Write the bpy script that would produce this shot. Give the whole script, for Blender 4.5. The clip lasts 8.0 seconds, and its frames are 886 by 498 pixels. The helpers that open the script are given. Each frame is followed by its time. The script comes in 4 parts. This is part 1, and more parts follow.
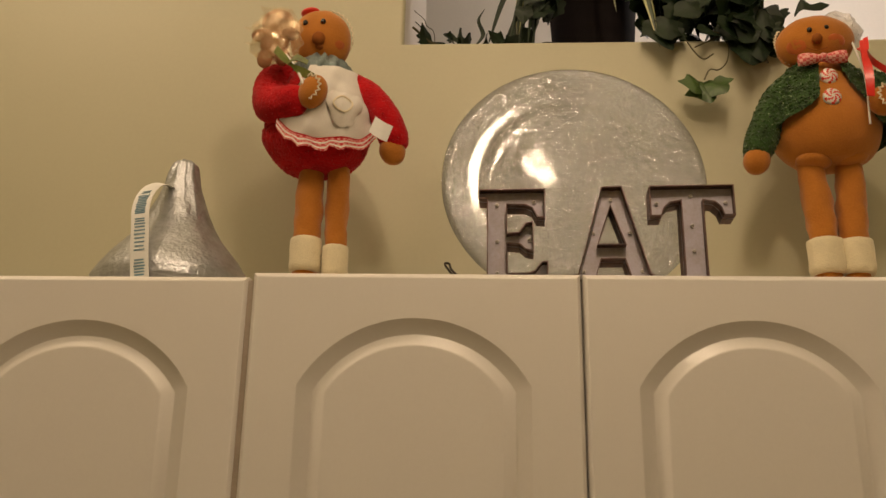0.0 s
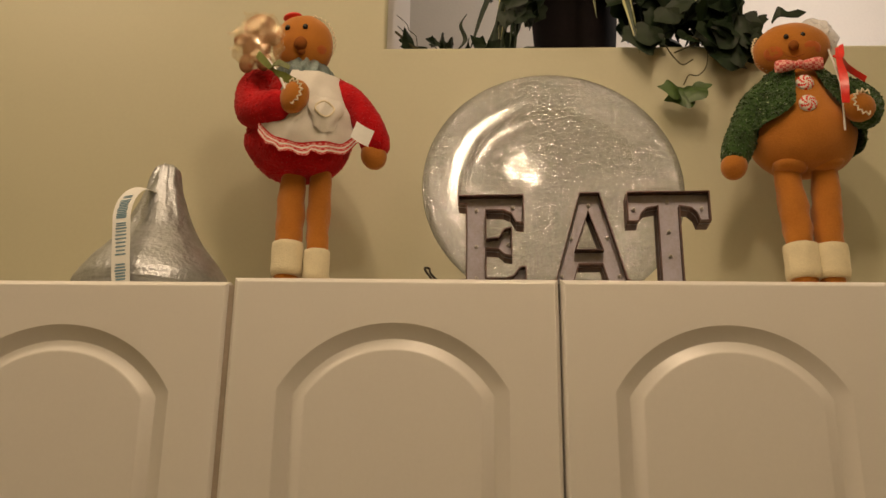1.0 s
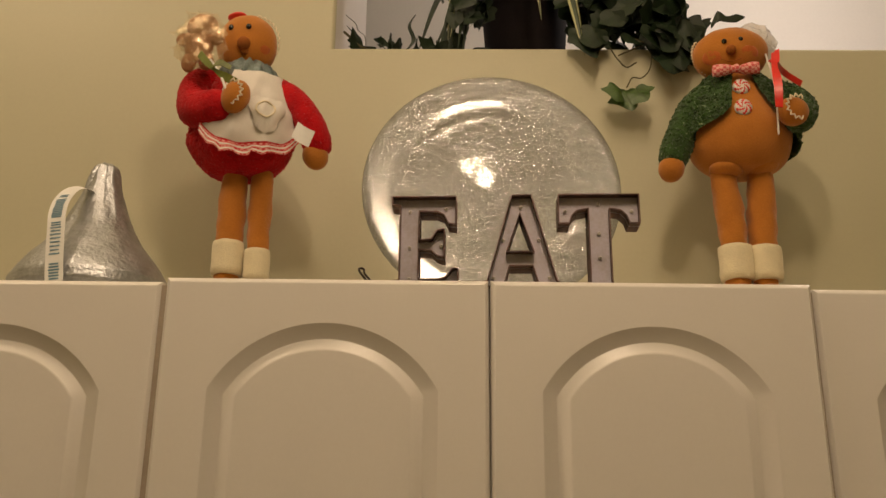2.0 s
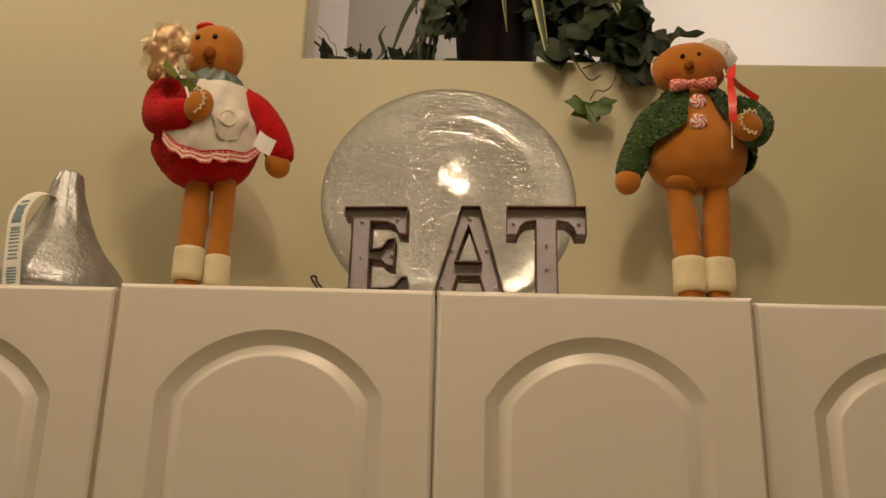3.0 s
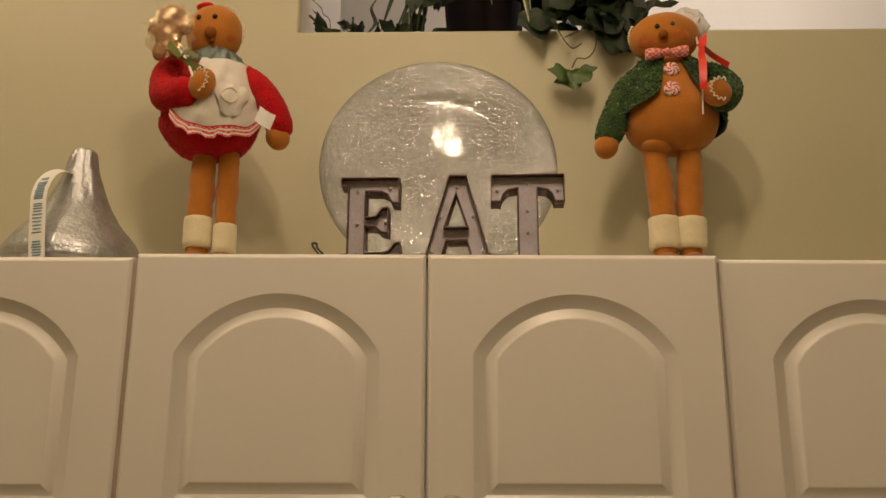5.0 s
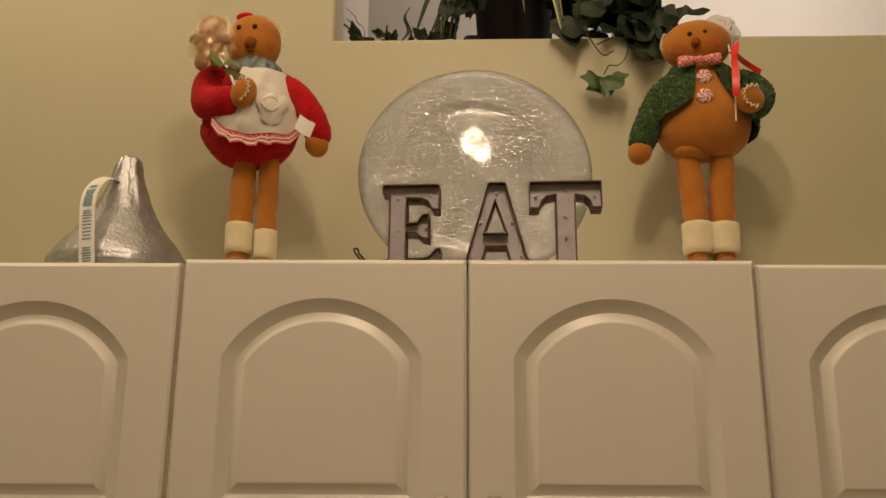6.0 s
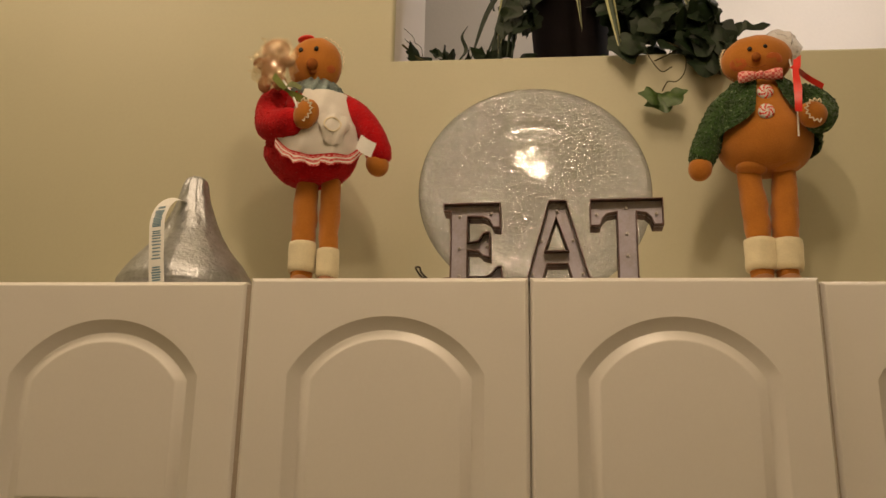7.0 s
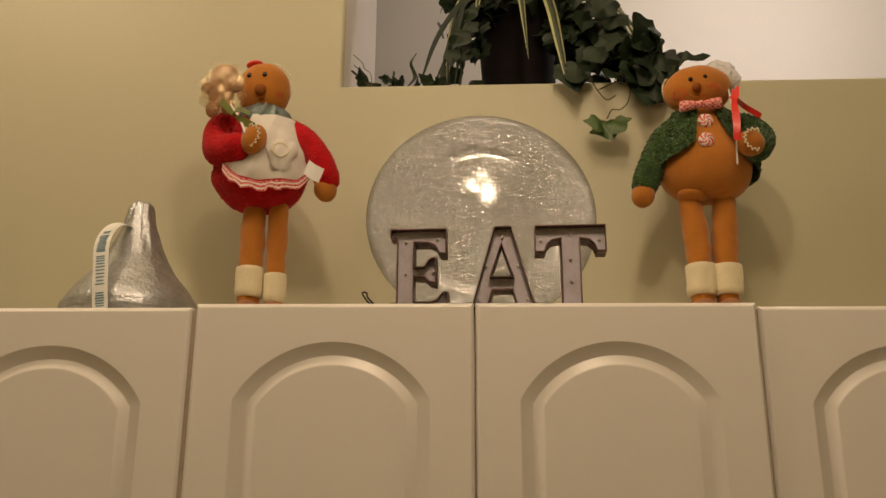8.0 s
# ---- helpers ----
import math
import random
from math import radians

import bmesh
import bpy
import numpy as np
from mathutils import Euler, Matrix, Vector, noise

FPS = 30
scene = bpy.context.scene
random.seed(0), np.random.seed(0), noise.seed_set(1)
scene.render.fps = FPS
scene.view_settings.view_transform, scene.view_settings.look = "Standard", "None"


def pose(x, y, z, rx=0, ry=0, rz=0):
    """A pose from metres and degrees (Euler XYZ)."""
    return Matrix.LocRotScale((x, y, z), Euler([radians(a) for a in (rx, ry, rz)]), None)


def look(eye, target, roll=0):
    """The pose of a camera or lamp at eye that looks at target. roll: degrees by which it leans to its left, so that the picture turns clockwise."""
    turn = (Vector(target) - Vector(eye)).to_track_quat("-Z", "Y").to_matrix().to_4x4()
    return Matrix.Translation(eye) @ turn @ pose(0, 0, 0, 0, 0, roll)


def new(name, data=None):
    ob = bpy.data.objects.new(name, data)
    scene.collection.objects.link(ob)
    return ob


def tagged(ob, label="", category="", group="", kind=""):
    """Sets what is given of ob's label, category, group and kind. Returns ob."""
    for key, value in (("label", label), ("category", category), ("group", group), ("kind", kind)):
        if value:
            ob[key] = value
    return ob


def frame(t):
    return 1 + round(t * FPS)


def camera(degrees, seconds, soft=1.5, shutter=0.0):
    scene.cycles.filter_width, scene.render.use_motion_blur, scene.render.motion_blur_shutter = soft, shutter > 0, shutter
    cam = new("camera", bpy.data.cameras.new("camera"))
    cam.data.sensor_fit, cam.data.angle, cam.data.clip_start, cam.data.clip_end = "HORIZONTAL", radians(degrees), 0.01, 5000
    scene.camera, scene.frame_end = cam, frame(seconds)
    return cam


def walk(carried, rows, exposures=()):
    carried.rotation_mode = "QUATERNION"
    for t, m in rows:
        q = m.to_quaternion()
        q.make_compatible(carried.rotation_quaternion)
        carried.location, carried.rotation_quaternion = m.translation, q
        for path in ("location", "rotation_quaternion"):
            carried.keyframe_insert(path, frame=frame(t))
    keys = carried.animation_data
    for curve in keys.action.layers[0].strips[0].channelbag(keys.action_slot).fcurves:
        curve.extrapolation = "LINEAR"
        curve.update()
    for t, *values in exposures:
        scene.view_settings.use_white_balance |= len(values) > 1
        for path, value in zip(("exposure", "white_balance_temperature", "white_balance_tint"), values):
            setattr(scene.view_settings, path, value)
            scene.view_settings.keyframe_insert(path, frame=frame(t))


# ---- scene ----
cam = camera(50.3, 8.0)
PATH = [
    (0, (0.025, 0.064, 1.803), (-0.033, 1.957, 2.443), 0.9),
    (0.5, (0.025, 0.059, 1.804), (-0.043, 1.952, 2.447), 1.1),
    (1, (0.034, 0.053, 1.806), (0.002, 1.948, 2.445), 0.7),
    (1.5, (0.054, 0.049, 1.809), (0.064, 1.947, 2.439), 0.1),
    (3, (0.147, 0.021, 1.809), (0.146, 1.916, 2.449), 1.4),
    (3.5, (0.167, 0.013, 1.805), (0.173, 1.904, 2.456), 0.7),
    (4, (0.19, 0.001, 1.8), (0.175, 1.905, 2.413), 0.3),
    (5.5, (0.141, -0.093, 1.799), (0.142, 1.836, 2.328), 0.2),
    (6, (0.13, -0.095, 1.797), (0.096, 1.83, 2.34), 0.4),
    (6.5, (0.124, -0.1, 1.799), (0.038, 1.818, 2.361), 0.6),
    (7, (0.117, -0.106, 1.798), (-0.024, 1.805, 2.37), 1.0),
    (7.5, (0.124, -0.113, 1.799), (0.018, 1.793, 2.396), 0.6),
    (8, (0.128, -0.116, 1.8), (0.083, 1.786, 2.417), 0.2),
]
walk(cam, [(t, look(eye, target, roll)) for t, eye, target, roll in PATH])

# ---- light ----
scene.view_settings.exposure = 0.0
world = bpy.data.worlds.new("room_dark")
world.use_nodes = True
world.node_tree.nodes["Background"].inputs["Color"].default_value = (1.0, 0.8, 0.6, 1)
world.node_tree.nodes["Background"].inputs["Strength"].default_value = 0.02
scene.world = world
WARM = (1.0, 0.735, 0.484)
# a hanging cluster of four bulbs and a single bulb beside it, then two unseen lamps
BULBS_AND_FILL = (((0.192, 0.26, 2.856), 6.5, 0.026), ((0.148, 0.25, 2.880), 1.8, 0.014), ((0.140, 0.265, 2.898), 1.6, 0.014), ((0.172, 0.29, 2.900), 1.5, 0.014), ((0.50, 0.22, 2.87), 1.3, 0.03),
         # a ceiling lamp behind, and a fill added further left to brighten the wall
         ((0.20, -0.40, 3.9), 33.0, 0.09), ((-1.0, 0.62, 3.5), 27.0, 0.09))


def lamp(name, place, power, radius, color):
    data = bpy.data.lights.new(name, "POINT")
    data.energy, data.shadow_soft_size, data.color = power, radius, color
    ob = new(name, data)
    ob.location = place
    return ob


for place, watt, radius in BULBS_AND_FILL:
    lamp("bulb_or_fill", place, watt, radius, WARM)
lamp("next_room_light", (1.1, 1.95, 3.5), 14.0, 0.08, (1.0, 0.84, 0.75))


# ---- materials ----
def mat(name, color, rough=0.6, metal=0.0, var=0.12, scale=30.0, fine=300.0, bump=0.15, depth=0.001, spec=0.5, second=None, sheen=0.0):
    """A surface with blotches at one scale, grain and relief at another."""
    m = bpy.data.materials.new(name)
    m.use_nodes = True
    nt = m.node_tree
    b = nt.nodes["Principled BSDF"]
    co = nt.nodes.new("ShaderNodeTexCoord")
    big, small = nt.nodes.new("ShaderNodeTexNoise"), nt.nodes.new("ShaderNodeTexNoise")
    big.inputs["Scale"].default_value, small.inputs["Scale"].default_value = scale, fine
    big.inputs["Detail"].default_value, small.inputs["Detail"].default_value = 4, 3
    for n in (big, small):
        nt.links.new(co.outputs["Object"], n.inputs["Vector"])
    mix = nt.nodes.new("ShaderNodeMix")
    mix.data_type = "RGBA"
    dark = second or tuple(c * (1 - 2 * var) for c in color)
    mix.inputs[6].default_value, mix.inputs[7].default_value = (*dark, 1), (*color, 1)
    ramp = nt.nodes.new("ShaderNodeMapRange")
    ramp.inputs["From Min"].default_value, ramp.inputs["From Max"].default_value = 0.35, 0.6
    add = nt.nodes.new("ShaderNodeMath")
    add.operation = "MULTIPLY_ADD"
    add.inputs[1].default_value, add.inputs[2].default_value = 0.4, 0.0
    nt.links.new(small.outputs["Fac"], add.inputs[0])
    both = nt.nodes.new("ShaderNodeMath")
    both.operation = "MULTIPLY_ADD"
    both.inputs[1].default_value = 0.6
    nt.links.new(big.outputs["Fac"], both.inputs[0])
    nt.links.new(add.outputs[0], both.inputs[2])
    nt.links.new(both.outputs[0], ramp.inputs["Value"])
    nt.links.new(ramp.outputs[0], mix.inputs[0])
    nt.links.new(mix.outputs[2], b.inputs["Base Color"])
    b.inputs["Roughness"].default_value, b.inputs["Metallic"].default_value = rough, metal
    b.inputs["Specular IOR Level"].default_value = spec
    b.inputs["Sheen Weight"].default_value = sheen
    if bump:
        bp = nt.nodes.new("ShaderNodeBump")
        bp.inputs["Strength"].default_value, bp.inputs["Distance"].default_value = bump, depth
        nt.links.new(small.outputs["Fac"], bp.inputs["Height"])
        nt.links.new(bp.outputs[0], b.inputs["Normal"])
    return m


def checks(name, a, b2, scale, rough=0.8):
    """Woven gingham: two colours in small squares."""
    m = mat(name, a, rough, var=0.1)
    nt = m.node_tree
    ck = nt.nodes.new("ShaderNodeTexChecker")
    ck.inputs["Color1"].default_value, ck.inputs["Color2"].default_value = (*a, 1), (*b2, 1)
    ck.inputs["Scale"].default_value = scale
    nt.links.new(nt.nodes["Texture Coordinate"].outputs["Object"], ck.inputs["Vector"])
    nt.links.new(ck.outputs["Color"], nt.nodes["Principled BSDF"].inputs["Base Color"])
    return m


def cellophane(name, tint, keep, rough=0.08, metal=0.0, crinkle=0.02):
    """Thin crinkled film: mostly clear, with sharp gloss."""
    m = bpy.data.materials.new(name)
    m.use_nodes = True
    nt = m.node_tree
    out, pb = nt.nodes["Material Output"], nt.nodes["Principled BSDF"]
    pb.inputs["Base Color"].default_value = (*tint, 1)
    pb.inputs["Roughness"].default_value = rough
    pb.inputs["Coat Weight"].default_value, pb.inputs["Coat Roughness"].default_value = 1.0, 0.04
    tr, mx = nt.nodes.new("ShaderNodeBsdfTransparent"), nt.nodes.new("ShaderNodeMixShader")
    noi, bp = nt.nodes.new("ShaderNodeTexNoise"), nt.nodes.new("ShaderNodeBump")
    noi.inputs["Scale"].default_value = 90
    bp.inputs["Strength"].default_value, bp.inputs["Distance"].default_value = 1.0, crinkle
    pb.inputs["Metallic"].default_value = metal
    nt.links.new(noi.outputs["Fac"], bp.inputs["Height"])
    nt.links.new(bp.outputs[0], pb.inputs["Normal"])
    mx.inputs[0].default_value = keep
    nt.links.new(tr.outputs[0], mx.inputs[1])
    nt.links.new(pb.outputs[0], mx.inputs[2])
    nt.links.new(mx.outputs[0], out.inputs["Surface"])
    return m


def hammered_glass(name):
    """Clear pressed glass with a pebbled back that glints."""
    m = bpy.data.materials.new(name)
    m.use_nodes = True
    nt = m.node_tree
    out, pb = nt.nodes["Material Output"], nt.nodes["Principled BSDF"]
    co, mp = nt.nodes.new("ShaderNodeTexCoord"), nt.nodes.new("ShaderNodeMapping")
    mp.inputs["Scale"].default_value = (0.80, 1.25, 1.0)
    nt.links.new(co.outputs["Object"], mp.inputs["Vector"])

    def noise_at(scale, detail=2):
        n = nt.nodes.new("ShaderNodeTexNoise")
        n.inputs["Scale"].default_value, n.inputs["Detail"].default_value = scale, detail
        nt.links.new(mp.outputs[0], n.inputs["Vector"])
        return n

    def bump(height, strength, distance):
        b = nt.nodes.new("ShaderNodeBump")
        b.inputs["Strength"].default_value, b.inputs["Distance"].default_value = strength, distance
        nt.links.new(height, b.inputs["Height"])
        return b

    vo = nt.nodes.new("ShaderNodeTexVoronoi")
    vo.feature = "SMOOTH_F1"
    vo.inputs["Smoothness"].default_value = 0.35
    vo.inputs["Scale"].default_value = 510
    nt.links.new(mp.outputs[0], vo.inputs["Vector"])
    s = nt.nodes.new("ShaderNodeMath")
    s.operation = "MULTIPLY_ADD"
    s.inputs[1].default_value = 0.16
    nt.links.new(noise_at(330).outputs["Fac"], s.inputs[0])
    nt.links.new(vo.outputs["Distance"], s.inputs[2])
    pebble = bump(s.outputs[0], 0.70, 0.0008)
    soft = bump(s.outputs[0], 0.025, 0.0005)
    wave = bump(noise_at(34).outputs["Fac"], 0.035, 0.002)
    pb.inputs["Base Color"].default_value = (0.70, 0.71, 0.75, 1)
    pb.inputs["Metallic"].default_value, pb.inputs["Roughness"].default_value = 1.0, 0.10
    nt.links.new(pebble.outputs[0], pb.inputs["Normal"])
    gl, gs = nt.nodes.new("ShaderNodeBsdfRefraction"), nt.nodes.new("ShaderNodeBsdfGlossy")
    gl.inputs["Color"].default_value = (0.675, 0.69, 0.735, 1)
    gl.inputs["Roughness"].default_value, gl.inputs["IOR"].default_value = 0.04, 1.06
    nt.links.new(soft.outputs[0], gl.inputs["Normal"])
    gs.inputs["Color"].default_value = (0.9, 0.9, 0.9, 1)
    gs.inputs["Roughness"].default_value = 0.05
    nt.links.new(wave.outputs[0], gs.inputs["Normal"])
    mx, mx2 = nt.nodes.new("ShaderNodeMixShader"), nt.nodes.new("ShaderNodeMixShader")
    mx.inputs[0].default_value, mx2.inputs[0].default_value = 0.18, 0.010
    # a mirror share added on the pebble crowns, unevenly, imitates the glass's sparkle
    crown, patch = nt.nodes.new("ShaderNodeMapRange"), nt.nodes.new("ShaderNodeMath")
    for key, value in (("From Min", 0.25), ("From Max", 0.75), ("To Min", 0.35), ("To Max", 0.02)):
        crown.inputs[key].default_value = value
    nt.links.new(s.outputs[0], crown.inputs["Value"])
    spread = nt.nodes.new("ShaderNodeMapRange")
    for key, value in (("From Min", 0.3), ("From Max", 0.7), ("To Min", 0.45), ("To Max", 1.35)):
        spread.inputs[key].default_value = value
    nt.links.new(noise_at(120, 3).outputs["Fac"], spread.inputs["Value"])
    patch.operation = "MULTIPLY"
    nt.links.new(crown.outputs[0], patch.inputs[0])
    nt.links.new(spread.outputs[0], patch.inputs[1])
    nt.links.new(patch.outputs[0], mx.inputs[0])
    nt.links.new(gl.outputs[0], mx.inputs[1])
    nt.links.new(pb.outputs[0], mx.inputs[2])
    nt.links.new(mx.outputs[0], mx2.inputs[1])
    nt.links.new(gs.outputs[0], mx2.inputs[2])
    nt.links.new(mx2.outputs[0], out.inputs["Surface"])
    return m



M = {
    "wall": mat("cream_wall_paint", (0.515, 0.497, 0.350), 0.5, var=0.02, scale=4, fine=160, bump=0.10, depth=0.0012),
    "far_wall": mat("white_wall_paint", (0.80, 0.77, 0.74), 0.7, var=0.02, scale=4, fine=110, bump=0.35, depth=0.002),
    "ceiling": mat("ceiling_paint", (0.8, 0.78, 0.72), 0.8, var=0.03, scale=5, fine=120, bump=0.3, depth=0.002),
    "floor": mat("floor_tile", (0.42, 0.33, 0.24), 0.5, var=0.15, scale=3, fine=60),
    "door": mat("white_thermofoil", (0.80, 0.778, 0.740), 0.31, var=0.012, scale=6, fine=260, bump=0.03, depth=0.0004),
    "box": mat("cabinet_melamine", (0.74, 0.70, 0.62), 0.5, var=0.03, scale=8, fine=200, bump=0.05),
    "filler": mat("tan_filler", (0.46, 0.395, 0.33), 0.6, var=0.08, scale=30, fine=250, bump=0.1),
    "nickel": mat("brushed_nickel", (0.62, 0.58, 0.52), 0.28, 1.0, var=0.06, scale=40, fine=500, bump=0.05),
    "glass": hammered_glass("hammered_silver_glass"),
    "wire": mat("black_wire", (0.02, 0.016, 0.012), 0.4, 0.6, var=0.2),
    "foil": mat("silver_foil_paint", (0.50, 0.52, 0.55), 0.38, 0.8, var=0.14, scale=55, fine=200, bump=0.45, depth=0.003),
    "paper": mat("white_paper", (0.80, 0.80, 0.78), 0.7, var=0.03, scale=40, fine=400, bump=0.05),
    "ink": mat("blue_ink", (0.16, 0.30, 0.40), 0.7, var=0.1),
    "tin": mat("weathered_zinc", (0.54, 0.52, 0.62), 0.5, 0.15, var=0.16, scale=55, fine=300, bump=0.1, second=(0.44, 0.41, 0.45)),
    "rust": mat("rusted_rim", (0.085, 0.055, 0.055), 0.55, 0.3, var=0.2, scale=70, fine=350, bump=0.3, second=(0.16, 0.075, 0.055)),
    "socket": mat("bulb_socket_metal", (0.66, 0.63, 0.62), 0.4, 0.6, var=0.1),
    "ginger": mat("gingerbread_fleece", (0.50, 0.190, 0.030), 0.95, var=0.10, scale=28, fine=500, bump=0.5, depth=0.0012, spec=0.12, sheen=0.25, second=(0.41, 0.150, 0.022)),
    "cookie": mat("baked_cookie", (0.36, 0.17, 0.075), 0.7, var=0.12, scale=60, fine=300, bump=0.3),
    "ginger_dark": mat("brown_felt", (0.30, 0.098, 0.022), 0.95, var=0.1, scale=60, fine=700, spec=0.1),
    "blush": mat("blushed_fleece", (0.55, 0.145, 0.032), 0.95, var=0.15, scale=70, fine=700, bump=0.4, spec=0.1, sheen=0.3),
    "red": mat("red_chenille", (0.52, 0.008, 0.012), 0.9, var=0.15, scale=60, fine=300, bump=0.8, depth=0.003, spec=0.1, sheen=0.10, second=(0.36, 0.005, 0.009)),
    "red_glint": mat("red_tinsel", (0.85, 0.16, 0.15), 0.25, 0.0, var=0.2, scale=90),
    "green": mat("green_boucle", (0.034, 0.088, 0.016), 0.8, var=0.25, scale=60, fine=420, bump=0.8, depth=0.002, spec=0.3, sheen=0.2),
    "green_glint": mat("green_tinsel", (0.50, 0.62, 0.36), 0.2, 0.0, var=0.2, scale=90),
    "cotton": mat("white_cotton", (0.78, 0.75, 0.70), 0.9, var=0.05, scale=30, fine=600, bump=0.3, depth=0.0008, spec=0.15),
    "knit": mat("cream_knit", (0.80, 0.72, 0.50), 0.95, var=0.06, scale=50, fine=520, bump=0.7, depth=0.0015, spec=0.1, sheen=0.3),
    "teal": mat("teal_sequin_cloth", (0.25, 0.32, 0.31), 0.3, 0.35, var=0.3, scale=120, fine=500, bump=0.8, depth=0.002),
    "gingham": checks("red_gingham", (0.72, 0.30, 0.27), (0.55, 0.03, 0.04), 260),
    "bow": checks("pink_gingham", (0.78, 0.42, 0.36), (0.62, 0.10, 0.10), 240),
    "satin": mat("red_satin", (0.75, 0.03, 0.02), 0.28, var=0.1, scale=60, fine=200, bump=0.1),
    "moss": mat("green_ribbon", (0.20, 0.24, 0.045), 0.5, var=0.2),
    "black": mat("black_bead", (0.012, 0.008, 0.006), 0.25, var=0.1),
    "icing": mat("cream_rickrack", (0.82, 0.74, 0.56), 0.85, var=0.05),
    "film": cellophane("clear_cellophane", (0.98, 0.80, 0.52), 0.24, 0.18, 1.0, 0.0012),
    "film_white": cellophane("frosted_cellophane", (0.92, 0.90, 0.90), 0.62, 0.25, 0.0, 0.003),
    "pot": mat("dark_glazed_pot", (0.010, 0.007, 0.008), 0.8, var=0.2, scale=20, bump=0.1, spec=0.12),
    "soil": mat("dark_moss_soil", (0.03, 0.022, 0.012), 0.95, var=0.3, scale=60, bump=0.8, depth=0.003),
    "ivy": mat("dark_ivy_leaf", (0.012, 0.026, 0.009), 0.5, var=0.3, scale=50, fine=240, bump=0.2, second=(0.007, 0.014, 0.007), spec=0.35),
    "ivy_light": mat("fresh_ivy_leaf", (0.055, 0.110, 0.020), 0.42, var=0.25, scale=50, fine=240, bump=0.2),
    "blade": mat("long_leaf_green", (0.030, 0.055, 0.018), 0.4, var=0.2, scale=40),
    "blade_edge": mat("long_leaf_cream_edge", (0.42, 0.42, 0.20), 0.45, var=0.1, scale=40),
    "stem": mat("olive_stem", (0.075, 0.065, 0.025), 0.7, var=0.2),
    "white_stick": mat("white_stick", (0.8, 0.78, 0.74), 0.5, var=0.02),
}


# ---- mesh tools ----
def mesh_of(bm, name, mats, smooth=True, angle=40):
    me = bpy.data.meshes.new(name)
    bmesh.ops.recalc_face_normals(bm, faces=bm.faces)
    for f in bm.faces:
        f.smooth = smooth
    if smooth:
        for e in bm.edges:
            if len(e.link_faces) == 2 and e.calc_face_angle(0) > radians(angle):
                e.smooth = False
    bm.to_mesh(me)
    bm.free()
    for m in mats if isinstance(mats, (list, tuple)) else [mats]:
        me.materials.append(m)
    return me


def part(name, bm, material, parent=None, label="", smooth=True, angle=40):
    ob = new(name, mesh_of(bm, name, material, smooth, angle))
    ob.parent = parent
    return tagged(ob, label)


def empty(name, place, label, category, group="", kind=""):
    ob = new(name)
    ob.location = place
    ob.empty_display_size = 0.03
    return tagged(ob, label, category, group, kind)


def box(bm, lo, hi, mi=0):
    v = [bm.verts.new((x, y, z)) for x in (lo[0], hi[0]) for y in (lo[1], hi[1]) for z in (lo[2], hi[2])]
    for q in ((0, 1, 3, 2), (4, 6, 7, 5), (0, 4, 5, 1), (2, 3, 7, 6), (0, 2, 6, 4), (1, 5, 7, 3)):
        bm.faces.new([v[i] for i in q]).material_index = mi


def skin(bm, rings, mi=0, closed=True, caps=(False, False)):
    """Quads between rings of equal length; a ring of vertices is closed unless told."""
    vs = [[bm.verts.new(p) for p in r] for r in rings]
    n = len(vs[0])
    for a, b in zip(vs, vs[1:]):
        for i in range(n if closed else n - 1):
            j = (i + 1) % n
            bm.faces.new((a[i], a[j], b[j], b[i])).material_index = mi
    for cap, r in zip(caps, (vs[0], vs[-1])):
        if cap:
            bm.faces.new(r).material_index = mi
    return vs


def lathe(bm, profile, center, mi=0, seg=40, flat=1.0, caps=(True, True), wob=0.0):
    """profile: (z, r) pairs, turned round z at center (x, y); flat squeezes the depth."""
    rings = []
    for z, r in profile:
        ring = []
        for i in range(seg):
            a = 2 * math.pi * i / seg
            k = 1 + wob * noise.noise(Vector((math.cos(a) * 2.2, math.sin(a) * 2.2, z * 40)))
            ring.append((center[0] + r * k * math.cos(a), center[1] + r * k * flat * math.sin(a), z))
        rings.append(ring)
    return skin(bm, rings, mi, caps=caps)


def smooth_path(pts, n=6):
    """Catmull-Rom through the points."""
    p = [Vector(q) for q in pts]
    p = [2 * p[0] - p[1]] + p + [2 * p[-1] - p[-2]]
    out = []
    for i in range(1, len(p) - 2):
        for k in range(n):
            t = k / n
            out.append(0.5 * (2 * p[i] + (p[i + 1] - p[i - 1]) * t + (2 * p[i - 1] - 5 * p[i] + 4 * p[i + 1] - p[i + 2]) * t * t
                              + (3 * p[i] - p[i - 1] - 3 * p[i + 1] + p[i + 2]) * t ** 3))
    return out + [p[-2]]


